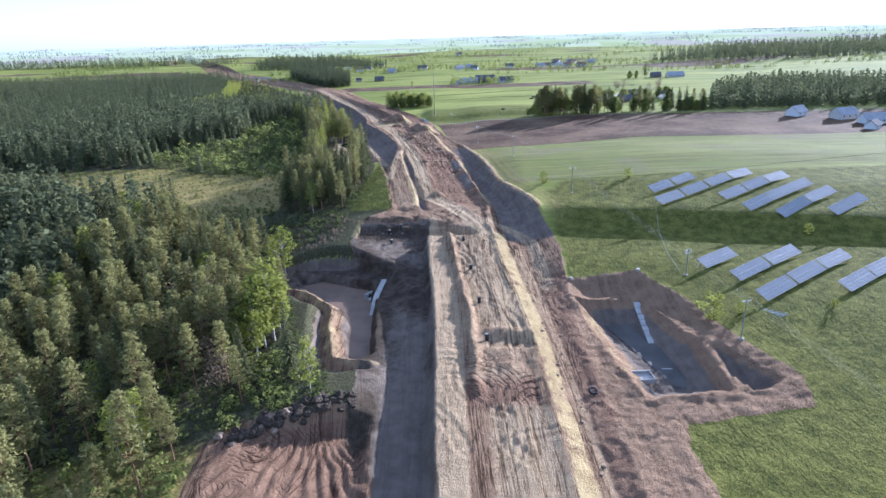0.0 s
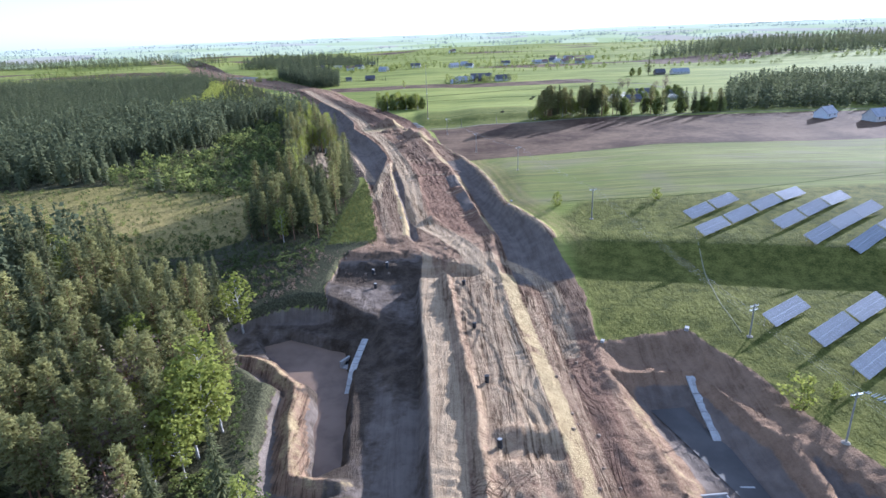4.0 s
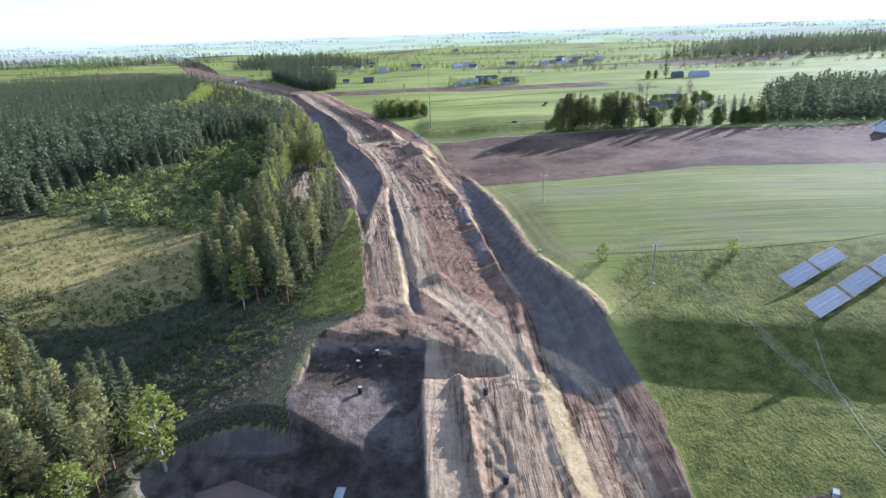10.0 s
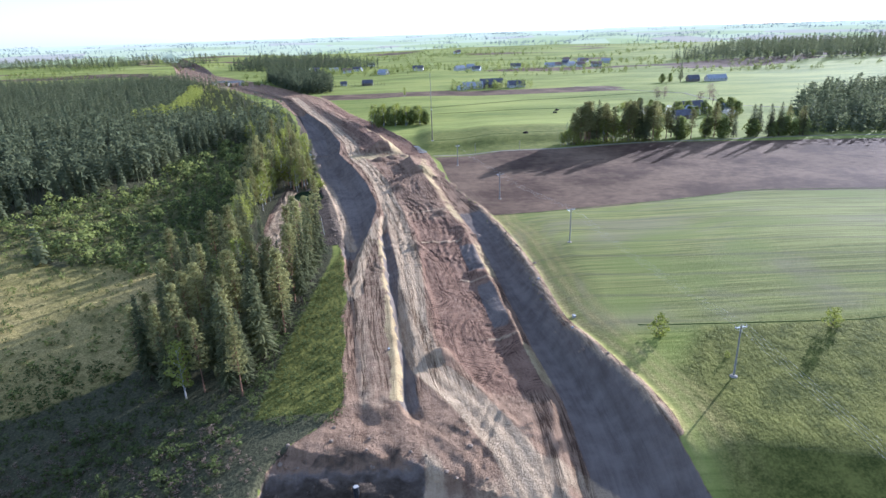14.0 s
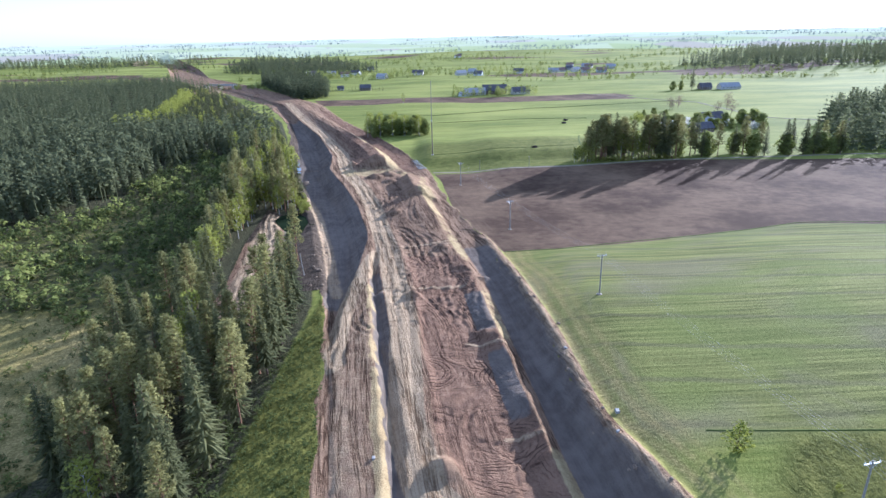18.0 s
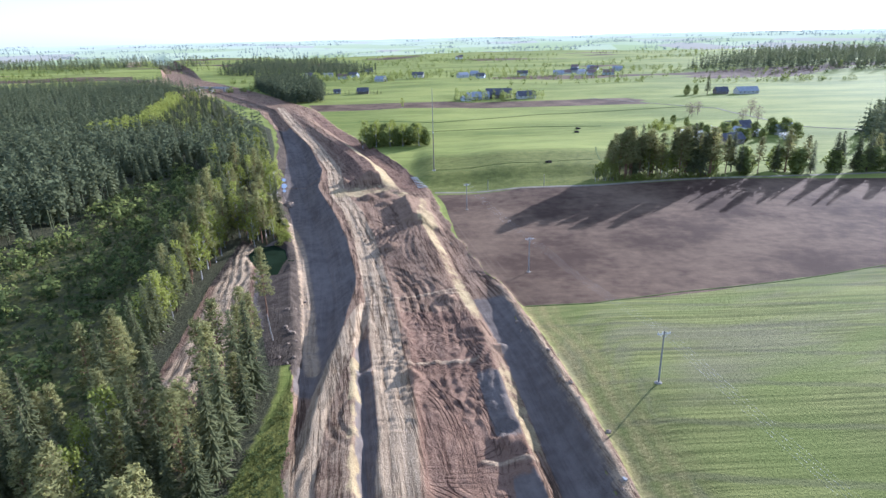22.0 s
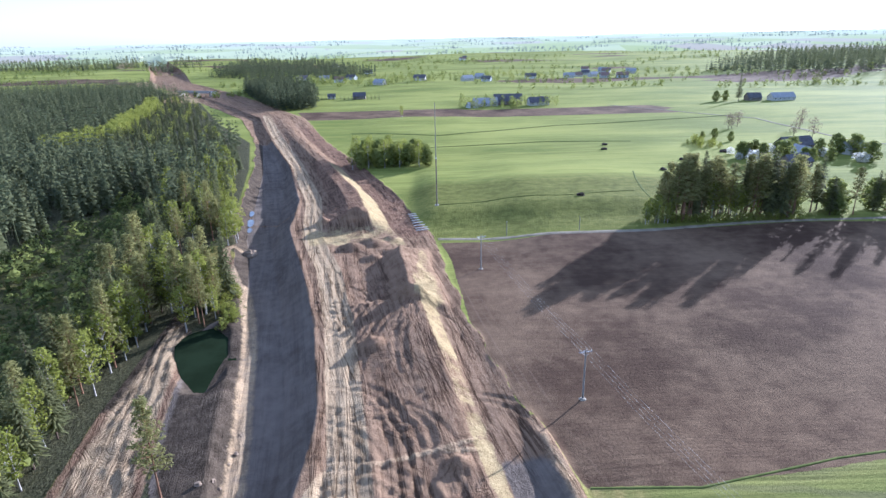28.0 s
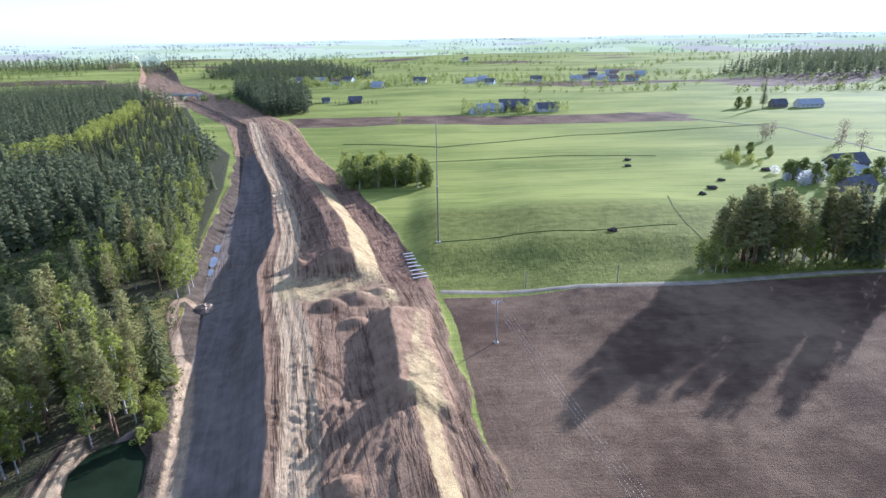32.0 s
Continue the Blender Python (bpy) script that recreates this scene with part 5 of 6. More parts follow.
strip("field_margin", [(18, 322.5), (33, 321), (55, 326.5), (85, 331), (112, 338), (160, 334)], 0.6, MARGIN, "dark strip of rough grass between fields", "field margin", 0.08)
strip("lane", [(150, 800), (200, 735), (232, 700), (232, 650), (231, 585), (260, 560)], 2.6, GRAVEL, "narrow pale gravel lane beside the farm", "lane", 0.25)
strip("cable_trench", [(73, 196), (70, 182), (67, 166), (66, 154)], 0.34, TURNED, "filled cable trench of pale turned soil", "trench", 0.05)


# ---- solar park ----
def module_mesh():
    """One module: an aluminium frame with two fields of cells, paled for reflected sky."""
    bm = bmesh.new()
    block(bm, (0, 0, -0.035), (1.0, 1.96, 0))
    for f in bm.faces:
        f.material_index = 0
    for lo, hi in ((0.035, 0.965), (0.995, 1.925)):
        for c in range(2):
            x0, x1 = (0.035, 0.485) if c == 0 else (0.515, 0.965)
            f = bm.faces.new([bm.verts.new(p) for p in ((x0, lo, 0.004), (x1, lo, 0.004), (x1, hi, 0.004), (x0, hi, 0.004))])
            f.material_index = 1
    me = bpy.data.meshes.new("module")
    bm.to_mesh(me)
    bm.free()
    me.materials.append(ALUMINIUM)
    me.materials.append(CELLS)
    return me


MODULE = module_mesh()


def solar_table(x, y, cols, tilt, label):
    """A ground-mounted table: two rows of modules on rails and legs, its low edge towards the sun at noon."""
    turn = 32.0
    top = tagged(new("solar_table"), label, "solar panel", "solar tables on the meadow")
    a = Vector((math.cos(radians(turn)), math.sin(radians(turn)), 0))
    width = cols * 1.02
    ends = heights([(x, y), (x + a.x * width, y + a.y * width)])
    slope = math.degrees(math.atan2(ends[1] - ends[0], width))
    top.matrix_basis = pose(x, y, ends[0], 0, -slope, turn)
    low, t = 0.75, radians(tilt)

    def at(u, v, lift=0.0):
        return (u, v * math.cos(t) - lift * math.sin(t), low + v * math.sin(t) + lift * math.cos(t))

    for v in (0.5, 1.5, 2.5, 3.5):
        bm = bmesh.new()
        rod(bm, at(0, v, -0.07), at(width, v, -0.07), 0.035, sides=4)
        part("rail", bm, STEEL, top)
    legs = max(2, round(width / 3.4))
    for k in range(legs):
        u = 0.5 + (width - 1) * k / (legs - 1)
        for v in (0.7, 3.2):
            p = at(u, v, -0.1)
            bm = bmesh.new()
            rod(bm, (p[0], p[1], -0.8), p, 0.05, sides=6)
            part("leg", bm, STEEL, top)
    for r in range(2):
        for c in range(cols):
            o = part("module", MODULE, None, top)
            o.matrix_basis = Matrix.Translation(at(c * 1.02, r * 1.98)) @ Matrix.Rotation(t, 4, "X")
    return top


for x, y, total, tilt in ((73.5, 154.0, 14.9, 26), (79, 145.6, 30.3, 26), (80.4, 134.3, 41.8, 26), (101.6, 135.4, 41.0, 25), (76.8, 208.0, 24.5, 26), (75.2, 195.5, 53.5, 26),
                          (97.4, 196.2, 39.0, 26), (101, 186.4, 37.5, 26), (109.6, 181.2, 31.3, 26), (125.0, 179.4, 19.8, 26)):
    n = max(1, round(total / 14.0))
    each = total / n
    for k in range(n):
        bx, by = x + math.cos(radians(32)) * each * k, y + math.sin(radians(32)) * each * k
        last = k == n - 1 and n > 1
        solar_table(bx, by, int(each / 1.02 - 0.15), tilt - (1.5 if last else 0), "ground-mounted solar table of dark modules" + (" tilted a little flatter" if last else " standing on the meadow"))


# ---- power line ----
def power_pole(x, y, height, turn, label, arms=1):
    top = tagged(new("power_pole"), label, "power pole", "poles of the power line")
    z = ground_at(x, y)
    top.matrix_basis = pose(x, y, z, 0, 0, turn)
    bm = bmesh.new()
    rod(bm, (0, 0, -0.8), (0, 0, height), 0.17, 0.1, 10)
    part("post", bm, POLE_GREY, top)
    bm = bmesh.new()
    bmesh.ops.create_cone(bm, cap_ends=True, segments=12, radius1=0.75, radius2=0.35, depth=0.3, matrix=Matrix.Translation((0, 0, 0.08)))
    part("footing", bm, two_tone("packed_earth", (0.22, 0.18, 0.13), (0.38, 0.33, 0.25), 1.5, 0.95), top)
    for k in range(arms):
        h = height - 0.5 - 0.9 * k
        bm = bmesh.new()
        block(bm, (-1.15, -0.06, h - 0.06), (1.15, 0.06, h + 0.06), 0.015)
        arm = part("crossarm", bm, STEEL, top)
        for u in (-1.05, -0.35, 0.35, 1.05):
            bm = bmesh.new()
            rod(bm, (u, 0, h + 0.05), (u, 0, h + 0.2), 0.03)
            rod(bm, (u, 0, h + 0.16), (u, 0, h + 0.34), 0.09, 0.05)
            part("insulator", bm, PORCELAIN, arm)
        for s in (-1, 1):
            bm = bmesh.new()
            rod(bm, (s * 0.8, 0, h - 0.05), (0, 0, h - 0.8), 0.025, sides=5)
            part("brace", bm, STEEL, top)
    return Vector((x, y, z + height - 0.16))


LINE = [(85, 24), (67, 120), (48.7, 216.6), (35, 284), (22, 344.5), (8.8, 408.5)]
heads = []
for i, (x, y) in enumerate(LINE):
    (ax, ay), (bx, by) = LINE[max(0, i - 1)], LINE[min(len(LINE) - 1, i + 1)]
    heads.append((power_pole(x, y, 9.8, math.degrees(math.atan2(by - ay, bx - ax)) - 90, "grey concrete power pole with crossarm standing in the field"), math.atan2(by - ay, bx - ax) - math.pi / 2))
for (a, ta), (b, tb) in zip(heads[:-1], heads[1:]):
    for u in (-1.05, -0.35, 0.35, 1.05):
        p = a + Vector((u * math.cos(ta), u * math.sin(ta), 0.2))
        q = b + Vector((u * math.cos(tb), u * math.sin(tb), 0.2))
        pts = [p.lerp(q, k / 10) - Vector((0, 0, 4 * 1.1 * (k / 10) * (1 - k / 10))) for k in range(11)]
        v, f = [], []
        side = Vector((math.cos(ta), math.sin(ta), 0))
        for k, c in enumerate(pts):
            v += [tuple(c + (side * math.cos(g) + Vector((0, 0, math.sin(g)))) * 0.009) for g in (0.5, 2.6, 4.7)]
            if k:
                f += [(3 * k - 3 + g, 3 * k - 3 + (g + 1) % 3, 3 * k + (g + 1) % 3, 3 * k + g) for g in range(3)]
        tagged(new("overhead_wire", mesh_from("overhead_wire", v, f, WIRE, True)), "thin bare metal wire strung between power poles", "power line", "wires of the power line")
power_pole(67, 152.5, 7.7, 20, "short power pole with insulators beside the solar tables", 2)


# a tall mast at the edge of the green field
mast = tagged(new("mast"), "very tall slender mast dark below and pale above", "mast")
mast.matrix_basis = pose(-3.2, 469, ground_at(-3.2, 469))
bm = bmesh.new()
rod(bm, (0, 0, -0.5), (0, 0, 17.5), 0.26, 0.22, 10)
part("lower_tube", bm, TIMBER, mast, "dark weathered lower tube")
bm = bmesh.new()
rod(bm, (0, 0, 17.5), (0, 0, 37), 0.18, 0.1, 10)
part("upper_tube", bm, POLE_GREY, mast, "pale grey upper tube")
bm = bmesh.new()
rod(bm, (0, 0, 17.3), (0, 0, 17.7), 0.32, 0.32, 10)
part("collar", bm, STEEL, mast)
part("footing", block(bmesh.new(), (-0.7, -0.7, -0.3), (0.7, 0.7, 0.25), 0.05), CONCRETE, mast)
for x, y in ((19, 434.2), (42, 433.4)):
    post = tagged(new("lane_post"), "thin grey wooden post beside the gravel lane", "post", "posts along the lane")
    post.matrix_basis = pose(x, y + 2.4, ground_at(x, y + 2.4))
    bm = bmesh.new()
    rod(bm, (0, 0, -0.4), (0, 0, 4.6), 0.11, 0.08, 8)
    part("shaft", bm, POLE_GREY, post)
    bm = bmesh.new()
    rod(bm, (0, 0, 4.6), (0, 0, 4.75), 0.12, 0.04, 8)
    part("cap", bm, STEEL, post)


# ---- things on the site ----
def shaft(x, y, tall, lid):
    """An inspection shaft standing out of the earth: a ribbed pipe with a rim and perhaps a pale lid."""
    top = tagged(new("inspection_shaft"), "black plastic inspection shaft" + (" with pale lid" if lid else " open at the top") + " standing in earth", "pipe", "shafts along the road")
    top.matrix_basis = pose(x, y, ground_at(x, y), random.uniform(-3, 3), random.uniform(-3, 3), 0)
    bm = bmesh.new()
    rod(bm, (0, 0, -0.6), (0, 0, tall), 0.42, sides=14)
    for k in range(3):
        rod(bm, (0, 0, tall * (0.25 + 0.25 * k)), (0, 0, tall * (0.25 + 0.25 * k) + 0.08), 0.46, sides=14)
    part("pipe", bm, PLASTIC, top)
    bm = bmesh.new()
    rod(bm, (0, 0, tall - 0.1), (0, 0, tall + 0.05), 0.5, sides=14)
    part("rim", bm, PLASTIC, top)
    bm = bmesh.new()
    rod(bm, (0, 0, tall + 0.05), (0, 0, tall + 0.1), 0.38, sides=14)
    part("lid", bm, CONCRETE if lid else RUBBER, top)


for x, y, h, lid in ((8, 161.8, 1.3, False), (6.8, 183, 1.2, False), (8.9, 140.3, 1.4, False), (9.5, 122, 1.6, True), (-18.4, 197.2, 1.4, True), (-14.4, 198.5, 1.3, True), (-17.1, 188.4, 1.3, True)):
    shaft(x, y, h, lid)

for x, y, s in ((35.7, 154.7, 0.9), (55.1, 156.9, 1.1), (26.8, 241.4, 0.8), (22.9, 262.7, 0.6), (25.3, 236, 0.5), (-12, 235, 0.6), (-38.6, 112.8, 0.9)):
    bm = bmesh.new()
    block(bm, (-s * 0.6, -s * 0.4, -0.3), (s * 0.6, s * 0.4, s * 0.45), 0.06)
    ob = tagged(new("concrete_block", bpy.data.meshes.new("concrete_block")), "small white concrete block lying on bare ground", "block", "white blocks on the site")
    bm.to_mesh(ob.data)
    bm.free()
    ob.data.materials.append(CONCRETE)
    ob.matrix_basis = pose(x, y, ground_at(x, y), 0, 0, x * 37)

# an old tyre in the dirt
tyre = tagged(new("tyre"), "old black tyre lying in brown dirt", "tyre")
tyre.matrix_basis = pose(29.3, 103, ground_at(29.3, 103) + 0.25, 20, 8, 0)
v, f = [], []
for i in range(20):
    for j in range(8):
        a, b = i * math.pi / 10, j * math.pi / 4
        r = 0.75 + 0.27 * math.cos(b)
        v.append((r * math.cos(a), r * math.sin(a), 0.25 * math.sin(b)))
        f.append((i * 8 + j, ((i + 1) % 20) * 8 + j, ((i + 1) % 20) * 8 + (j + 1) % 8, i * 8 + (j + 1) % 8))
part("tread", mesh_from("tread", v, f, RUBBER, True), None, tyre)
bm = bmesh.new()
bmesh.ops.create_cone(bm, cap_ends=False, segments=20, radius1=0.5, radius2=0.46, depth=0.3)
part("bead", bm, STEEL, tyre)


def slab_run(name, a, b, width, slabs, lift, label, group=""):
    """A chute of concrete slabs laid end to end down a bank."""
    top = tagged(new(name), label, "drainage chute", group)
    a, b = Vector((*a, 0)), Vector((*b, 0))
    d = (b - a) / slabs
    top.matrix_basis = Matrix.Translation((a.x, a.y, ground_at(a.x, a.y)))
    side = Vector((-d.y, d.x, 0)).normalized() * width / 2
    for k in range(slabs):
        p, q = a + d * (k + 0.03), a + d * (k + 0.97)
        cs = [p - side, q - side, q + side, p + side]
        mid = heights([((p.x), (p.y)), ((q.x), (q.y))])
        vs = []
        for dz in (-0.2, lift):
            vs += [(c.x - a.x, c.y - a.y, mid[1 if i in (1, 2) else 0] - top.matrix_basis.translation.z + dz) for i, c in enumerate(cs)]
        bm = bmesh.new()
        v = [bm.verts.new(c) for c in vs]
        for q4 in ((3, 2, 1, 0), (4, 5, 6, 7), (0, 1, 5, 4), (1, 2, 6, 5), (2, 3, 7, 6), (3, 0, 4, 7)):
            bm.faces.new([v[i] for i in q4])
        part("slab", bm, CONCRETE, top)
    return top


slab_run("pit_chute", (51.4, 144.4), (49.3, 116), 2.3, 12, 0.12, "pale concrete slab chute running down the pit bank")
slab_run("pond_chute", (-18.2, 168), (-20.8, 142), 1.5, 9, 0.25, "pale concrete slab chute down to the settling pond")

outlet = tagged(new("drain_outlet"), "pale concrete drain outlet basin in the pit", "outlet")
oz = ground_at(42, 111.5)
outlet.matrix_basis = pose(39.6, 109.6, oz, 0, 0, 3)
for lo, hi, nm in (((0, 0, -0.4), (5.2, 0.35, 0.7), "wall"), ((0, 3.6, -0.4), (5.2, 3.95, 0.7), "wall"), ((0, 0.35, -0.4), (0.35, 3.6, 0.7), "wall"), ((4.85, 0.35, -0.4), (5.2, 3.6, 0.5), "wall"), ((0.35, 0.35, -0.4), (4.85, 3.6, 0.12), "floor_slab")):
    part(nm, block(bmesh.new(), lo, hi, 0.04), CONCRETE, outlet)
wing = block(bmesh.new(), (-2.6, 3.2, -0.3), (0.05, 3.5, 0.8), 0.04)
bmesh.ops.rotate(wing, verts=wing.verts, cent=(0, 3.4, 0), matrix=Matrix.Rotation(radians(-25), 3, "Z"))
part("wing_wall", wing, CONCRETE, outlet)


def rock(name, x, y, size, seed, material, label, category, group="", flat=0.7):
    """A rough lump, its surface broken by noise."""
    bm = bmesh.new()
    bmesh.ops.create_icosphere(bm, subdivisions=3 if size > 1 else 2, radius=1)
    for q in bm.verts:
        n = noise.noise(q.co * 1.3 + Vector((seed, 0, 0))) * 0.5 + noise.noise(q.co * 3.5 + Vector((0, seed, 0))) * 0.3
        q.co *= 1 + n
        q.co.z *= flat
    me = bpy.data.meshes.new(name)
    bm.to_mesh(me)
    bm.free()
    me.materials.append(material)
    o = tagged(new(name, me), label, category, group)
    o.matrix_basis = pose(x, y, ground_at(x, y) + size * flat * 0.25, 0, 0, seed * 40) @ Matrix.Diagonal((size, size, size, 1))
    return o


rock("boulder", -64, 437, 2.2, 1, EARTH, "large heap of pale sandy earth beside the dirt track", "earth heap")
random.seed(21)
for k in range(70):
    t = k / 69
    bx, by = -41 + 21 * t + random.uniform(-1.8, 1.8), 91 + 9 * min(1, t * 1.3) + random.uniform(-2.4, 2.4)
    rock("peat_clod", bx, by, random.uniform(0.35, 1.2), k, random.choice((PEAT, PEAT, PEAT, EARTH)), "dark clod of dug peat on the pit edge", "clod", "clods along the dug edge")
for k in range(18):
    by = random.uniform(300, 345)
    bx = np.interp(by, [300, 345], [-32, -39]) + random.uniform(-2.5, 1.5)
    rock("rock", bx, by, random.uniform(0.25, 0.55), k + 40, EARTH, "brown stone on the bare slope", "stone", "stones along the cutting")
for k in range(26):
    by = random.uniform(222, 318)
    rock("rubble", float(np.interp(by, [216, 240, 270, 305, 320], [31.6, 23.6, 21.8, 18.1, 15.6])) + random.gauss(0.4, 1.0), by, random.uniform(0.15, 0.45), k + 140, EARTH, "brown stone lying on the rim of the cutting", "stone", "stones on the rim of the cutting")
for k in range(40):
    bx, by = random.choice(((random.uniform(-28, 6), random.uniform(195, 212)), (random.uniform(22, 30), random.uniform(80, 150))))
    rock("earth_clod", bx, by, random.uniform(0.18, 0.45), k + 90, EARTH, "clod of dry pale earth", "clod", "clods of earth on the site")

# boards laid across the bank by the lane
for k in range(8):
    y = 447 + k * 2.6
    x = np.interp(y, [440, 471], [-8, -14]) + 1.2
    bm = bmesh.new()
    block(bm, (-2.2, -0.35, 0), (2.2, 0.35, 0.18), 0.03)
    ob = tagged(new("concrete_slab", bpy.data.meshes.new("concrete_slab")), "pale concrete slab lying across the earth bank", "slab", "slabs on the bank")
    bm.to_mesh(ob.data)
    bm.free()
    ob.data.materials.append(CONCRETE)
    ob.matrix_basis = pose(x, y, ground_at(x, y) + 0.05, 0, 0, 18)

# bars stacked on the grass by the solar park
stack = tagged(new("rail_stack"), "bundle of grey mounting rails lying on the grass", "rails")
stack.matrix_basis = pose(79.5, 127.5, ground_at(80, 128) + 0.1, 0, 0, 20)
for k in range(9):
    b = rod(bmesh.new(), (0, k * 0.55 + 0.2 * (k % 2), 0.05), (4.2 + 0.5 * (k % 3), k * 0.6, 0.05 + 0.05 * (k % 2)), 0.09, sides=4)
    part("rail", b, STEEL, stack)

# culvert that feeds the pond
culvert = tagged(new("culvert"), "concrete culvert headwall with a dark pipe mouth at the pond", "culvert")
culvert.matrix_basis = pose(-22.2, 160.5, -6.6, 0, 0, 55)
part("headwall", block(bmesh.new(), (-1.6, -0.25, -1.0), (1.6, 0.25, 1.3), 0.05), CONCRETE, culvert)
part("apron", block(bmesh.new(), (-1.4, -2.6, -1.0), (1.4, -0.25, -0.15), 0.04), CONCRETE, culvert)
pipe = rod(bmesh.new(), (0, -0.45, 0.35), (0, 0.6, 0.35), 0.55, sides=18)
mouth = part("pipe", pipe, POLE_GREY, culvert)
part("bore", rod(bmesh.new(), (0, -0.47, 0.35), (0, -0.44, 0.35), 0.44, sides=18), PLASTIC, mouth)

# a bare post on the cutting's edge
post = tagged(new("marker_post"), "tall pale wooden post at the edge of the cutting", "post")
post.matrix_basis = pose(-38, 311, ground_at(-38, 311), 3, -4, 0)
part("shaft", rod(bmesh.new(), (0, 0, -0.5), (0, 0, 6.4), 0.13, 0.08), BARK_PALE, post)


# ---- houses ----
def house(x, y, length, width, eaves, turn, wall, roof, label, category="house", chimney=True):
    top = tagged(new("house" if category == "house" else "barn"), label, category, "farm buildings")
    top.matrix_basis = pose(x, y, ground_at(x, y), 0, 0, turn)
    a, b, ridge = length / 2, width / 2, eaves + width * 0.42
    v = [(-a, -b, -1.5), (a, -b, -1.5), (a, b, -1.5), (-a, b, -1.5), (-a, -b, eaves), (a, -b, eaves), (a, b, eaves), (-a, b, eaves), (-a, 0, ridge), (a, 0, ridge)]
    f = [(0, 1, 5, 4), (1, 2, 6, 9, 5), (2, 3, 7, 6), (3, 0, 4, 8, 7)]
    part("wall", mesh_from("wall", v, f, wall), None, top)
    o, t = 0.5, 0.18
    drop = o * 0.84
    v, f = [], []
    for s in (-1, 1):
        n = len(v)
        for up in (0, t):
            v += [(-a - o, s * (b + o), eaves - drop + up), (a + o, s * (b + o), eaves - drop + up), (a + o, 0, ridge + 0.06 + up), (-a - o, 0, ridge + 0.06 + up)]
        f += [(n, n + 1, n + 2, n + 3), (n + 4, n + 5, n + 6, n + 7), (n, n + 1, n + 5, n + 4), (n + 1, n + 2, n + 6, n + 5), (n + 3, n, n + 4, n + 7)]
    r = part("roof", mesh_from("roof", v, f, roof), None, top)
    if chimney:
        part("chimney", block(bmesh.new(), (a * 0.3, -0.3, ridge - 0.6), (a * 0.3 + 0.6, 0.3, ridge + 0.9), 0.03), ROOF_RED, r)
    n = max(2, int(length / 4))
    for k in range(n):
        u = -a + length * (k + 0.5) / n
        for s in (-1, 1):
            w = part("window", block(bmesh.new(), (u - 0.6, s * b - 0.06, eaves * 0.38), (u + 0.6, s * b + 0.06, eaves * 0.38 + 1.3), 0.02), WHITE, top)
            part("pane", block(bmesh.new(), (u - 0.48, s * b - 0.075, eaves * 0.38 + 0.1), (u + 0.48, s * b + 0.075, eaves * 0.38 + 1.2)), GLASS_DARK, w)
    part("door", block(bmesh.new(), (a - 0.05, -0.55, 0), (a + 0.07, 0.55, 2.1), 0.02), TIMBER, top)
    return top


house(184, 566, 17, 9, 3.0, 12, TIMBER, ROOF_DARK, "dark timber barn with dark roof among blossoming trees", "barn", False)
house(159, 521, 13, 7, 2.8, 20, TIMBER, ROOF_DARK, "low dark barn behind the tree row", "barn", False)
house(176, 545, 10, 7, 2.6, 100, PLASTER, ROOF_PALE, "small pale farmhouse behind a row of trees")
house(205, 552, 12, 8, 2.8, 20, PLASTER, ROOF_PALE, "pale plastered farmhouse with light roof")
house(237, 400, 11, 8, 3, 30, WHITE, ROOF_PALE, "white house at the edge of the ploughed field")
house(258, 384, 14, 9, 3, 15, PLASTER, ROOF_PALE, "pale farmhouse with light roof beside the woods")
house(266, 366, 18, 8, 2.6, 5, WHITE, ROOF_PALE, "long white shed beside the ploughed field", "barn", False)
house(250, 345, 10, 6, 2.4, 40, WHITE, ROOF_DARK, "small white shed with dark roof", "barn", False)
house(-86, 916, 13, 9, 3.2, 3, TIMBER, ROOF_DARK, "dark house with black roof inside a hedge")
house(-118, 928, 8, 6, 2.6, 10, PLASTER, ROOF_DARK, "small house with dark roof behind a hedge")
house(42, 822, 22, 10, 3, 8, PLASTER, ROOF_PALE, "long farm shed with grey roof", "barn", False)
house(64, 832, 26, 14, 3.4, -4, TIMBER, ROOF_DARK, "large barn with violet-grey roof", "barn", False)
house(90, 816, 18, 10, 3, 12, PLASTER, ROOF_DARK, "farmhouse with dark roof beside the barn")
house(29, 808, 9, 6, 2.4, 30, WHITE, ROOF_PALE, "small white shed by the farmyard", "barn", False)
house(312, 812, 22, 9, 3, 8, PLASTER, ROOF_PALE, "long pale farm shed beyond the green field", "barn", False)
house(288, 816, 12, 9, 3, 0, TIMBER, ROOF_DARK, "dark farmhouse beyond the green field")
random.seed(33)
for k in range(26):
    x, y = random.choice(((random.uniform(-200, -20), random.uniform(1070, 1250)), (random.uniform(40, 160), random.uniform(1110, 1240)), (random.uniform(180, 330), random.uniform(1080, 1330)), (random.uniform(-320, 300), random.uniform(1380, 1800))))
    wall, roof = random.choice(((PLASTER, ROOF_DARK), (WHITE, ROOF_RED), (PLASTER, ROOF_RED), (WHITE, ROOF_DARK), (PLASTER, ROOF_PALE)))
    look_ = {ROOF_DARK: "dark", ROOF_RED: "red", ROOF_PALE: "grey"}[roof]
    house(x, y, random.uniform(10, 17), random.uniform(8, 10), random.uniform(3, 4.5), random.uniform(-40, 40), wall, roof, "distant " + ("white" if wall == WHITE else "pale") + " village house with " + look_ + " roof")

# the unfinished bridge far along the works
bridge = tagged(new("bridge"), "unfinished concrete bridge across the road works", "bridge")
bridge.matrix_basis = pose(-283, 976, ground_at(-283, 976), 0, 0, -20)
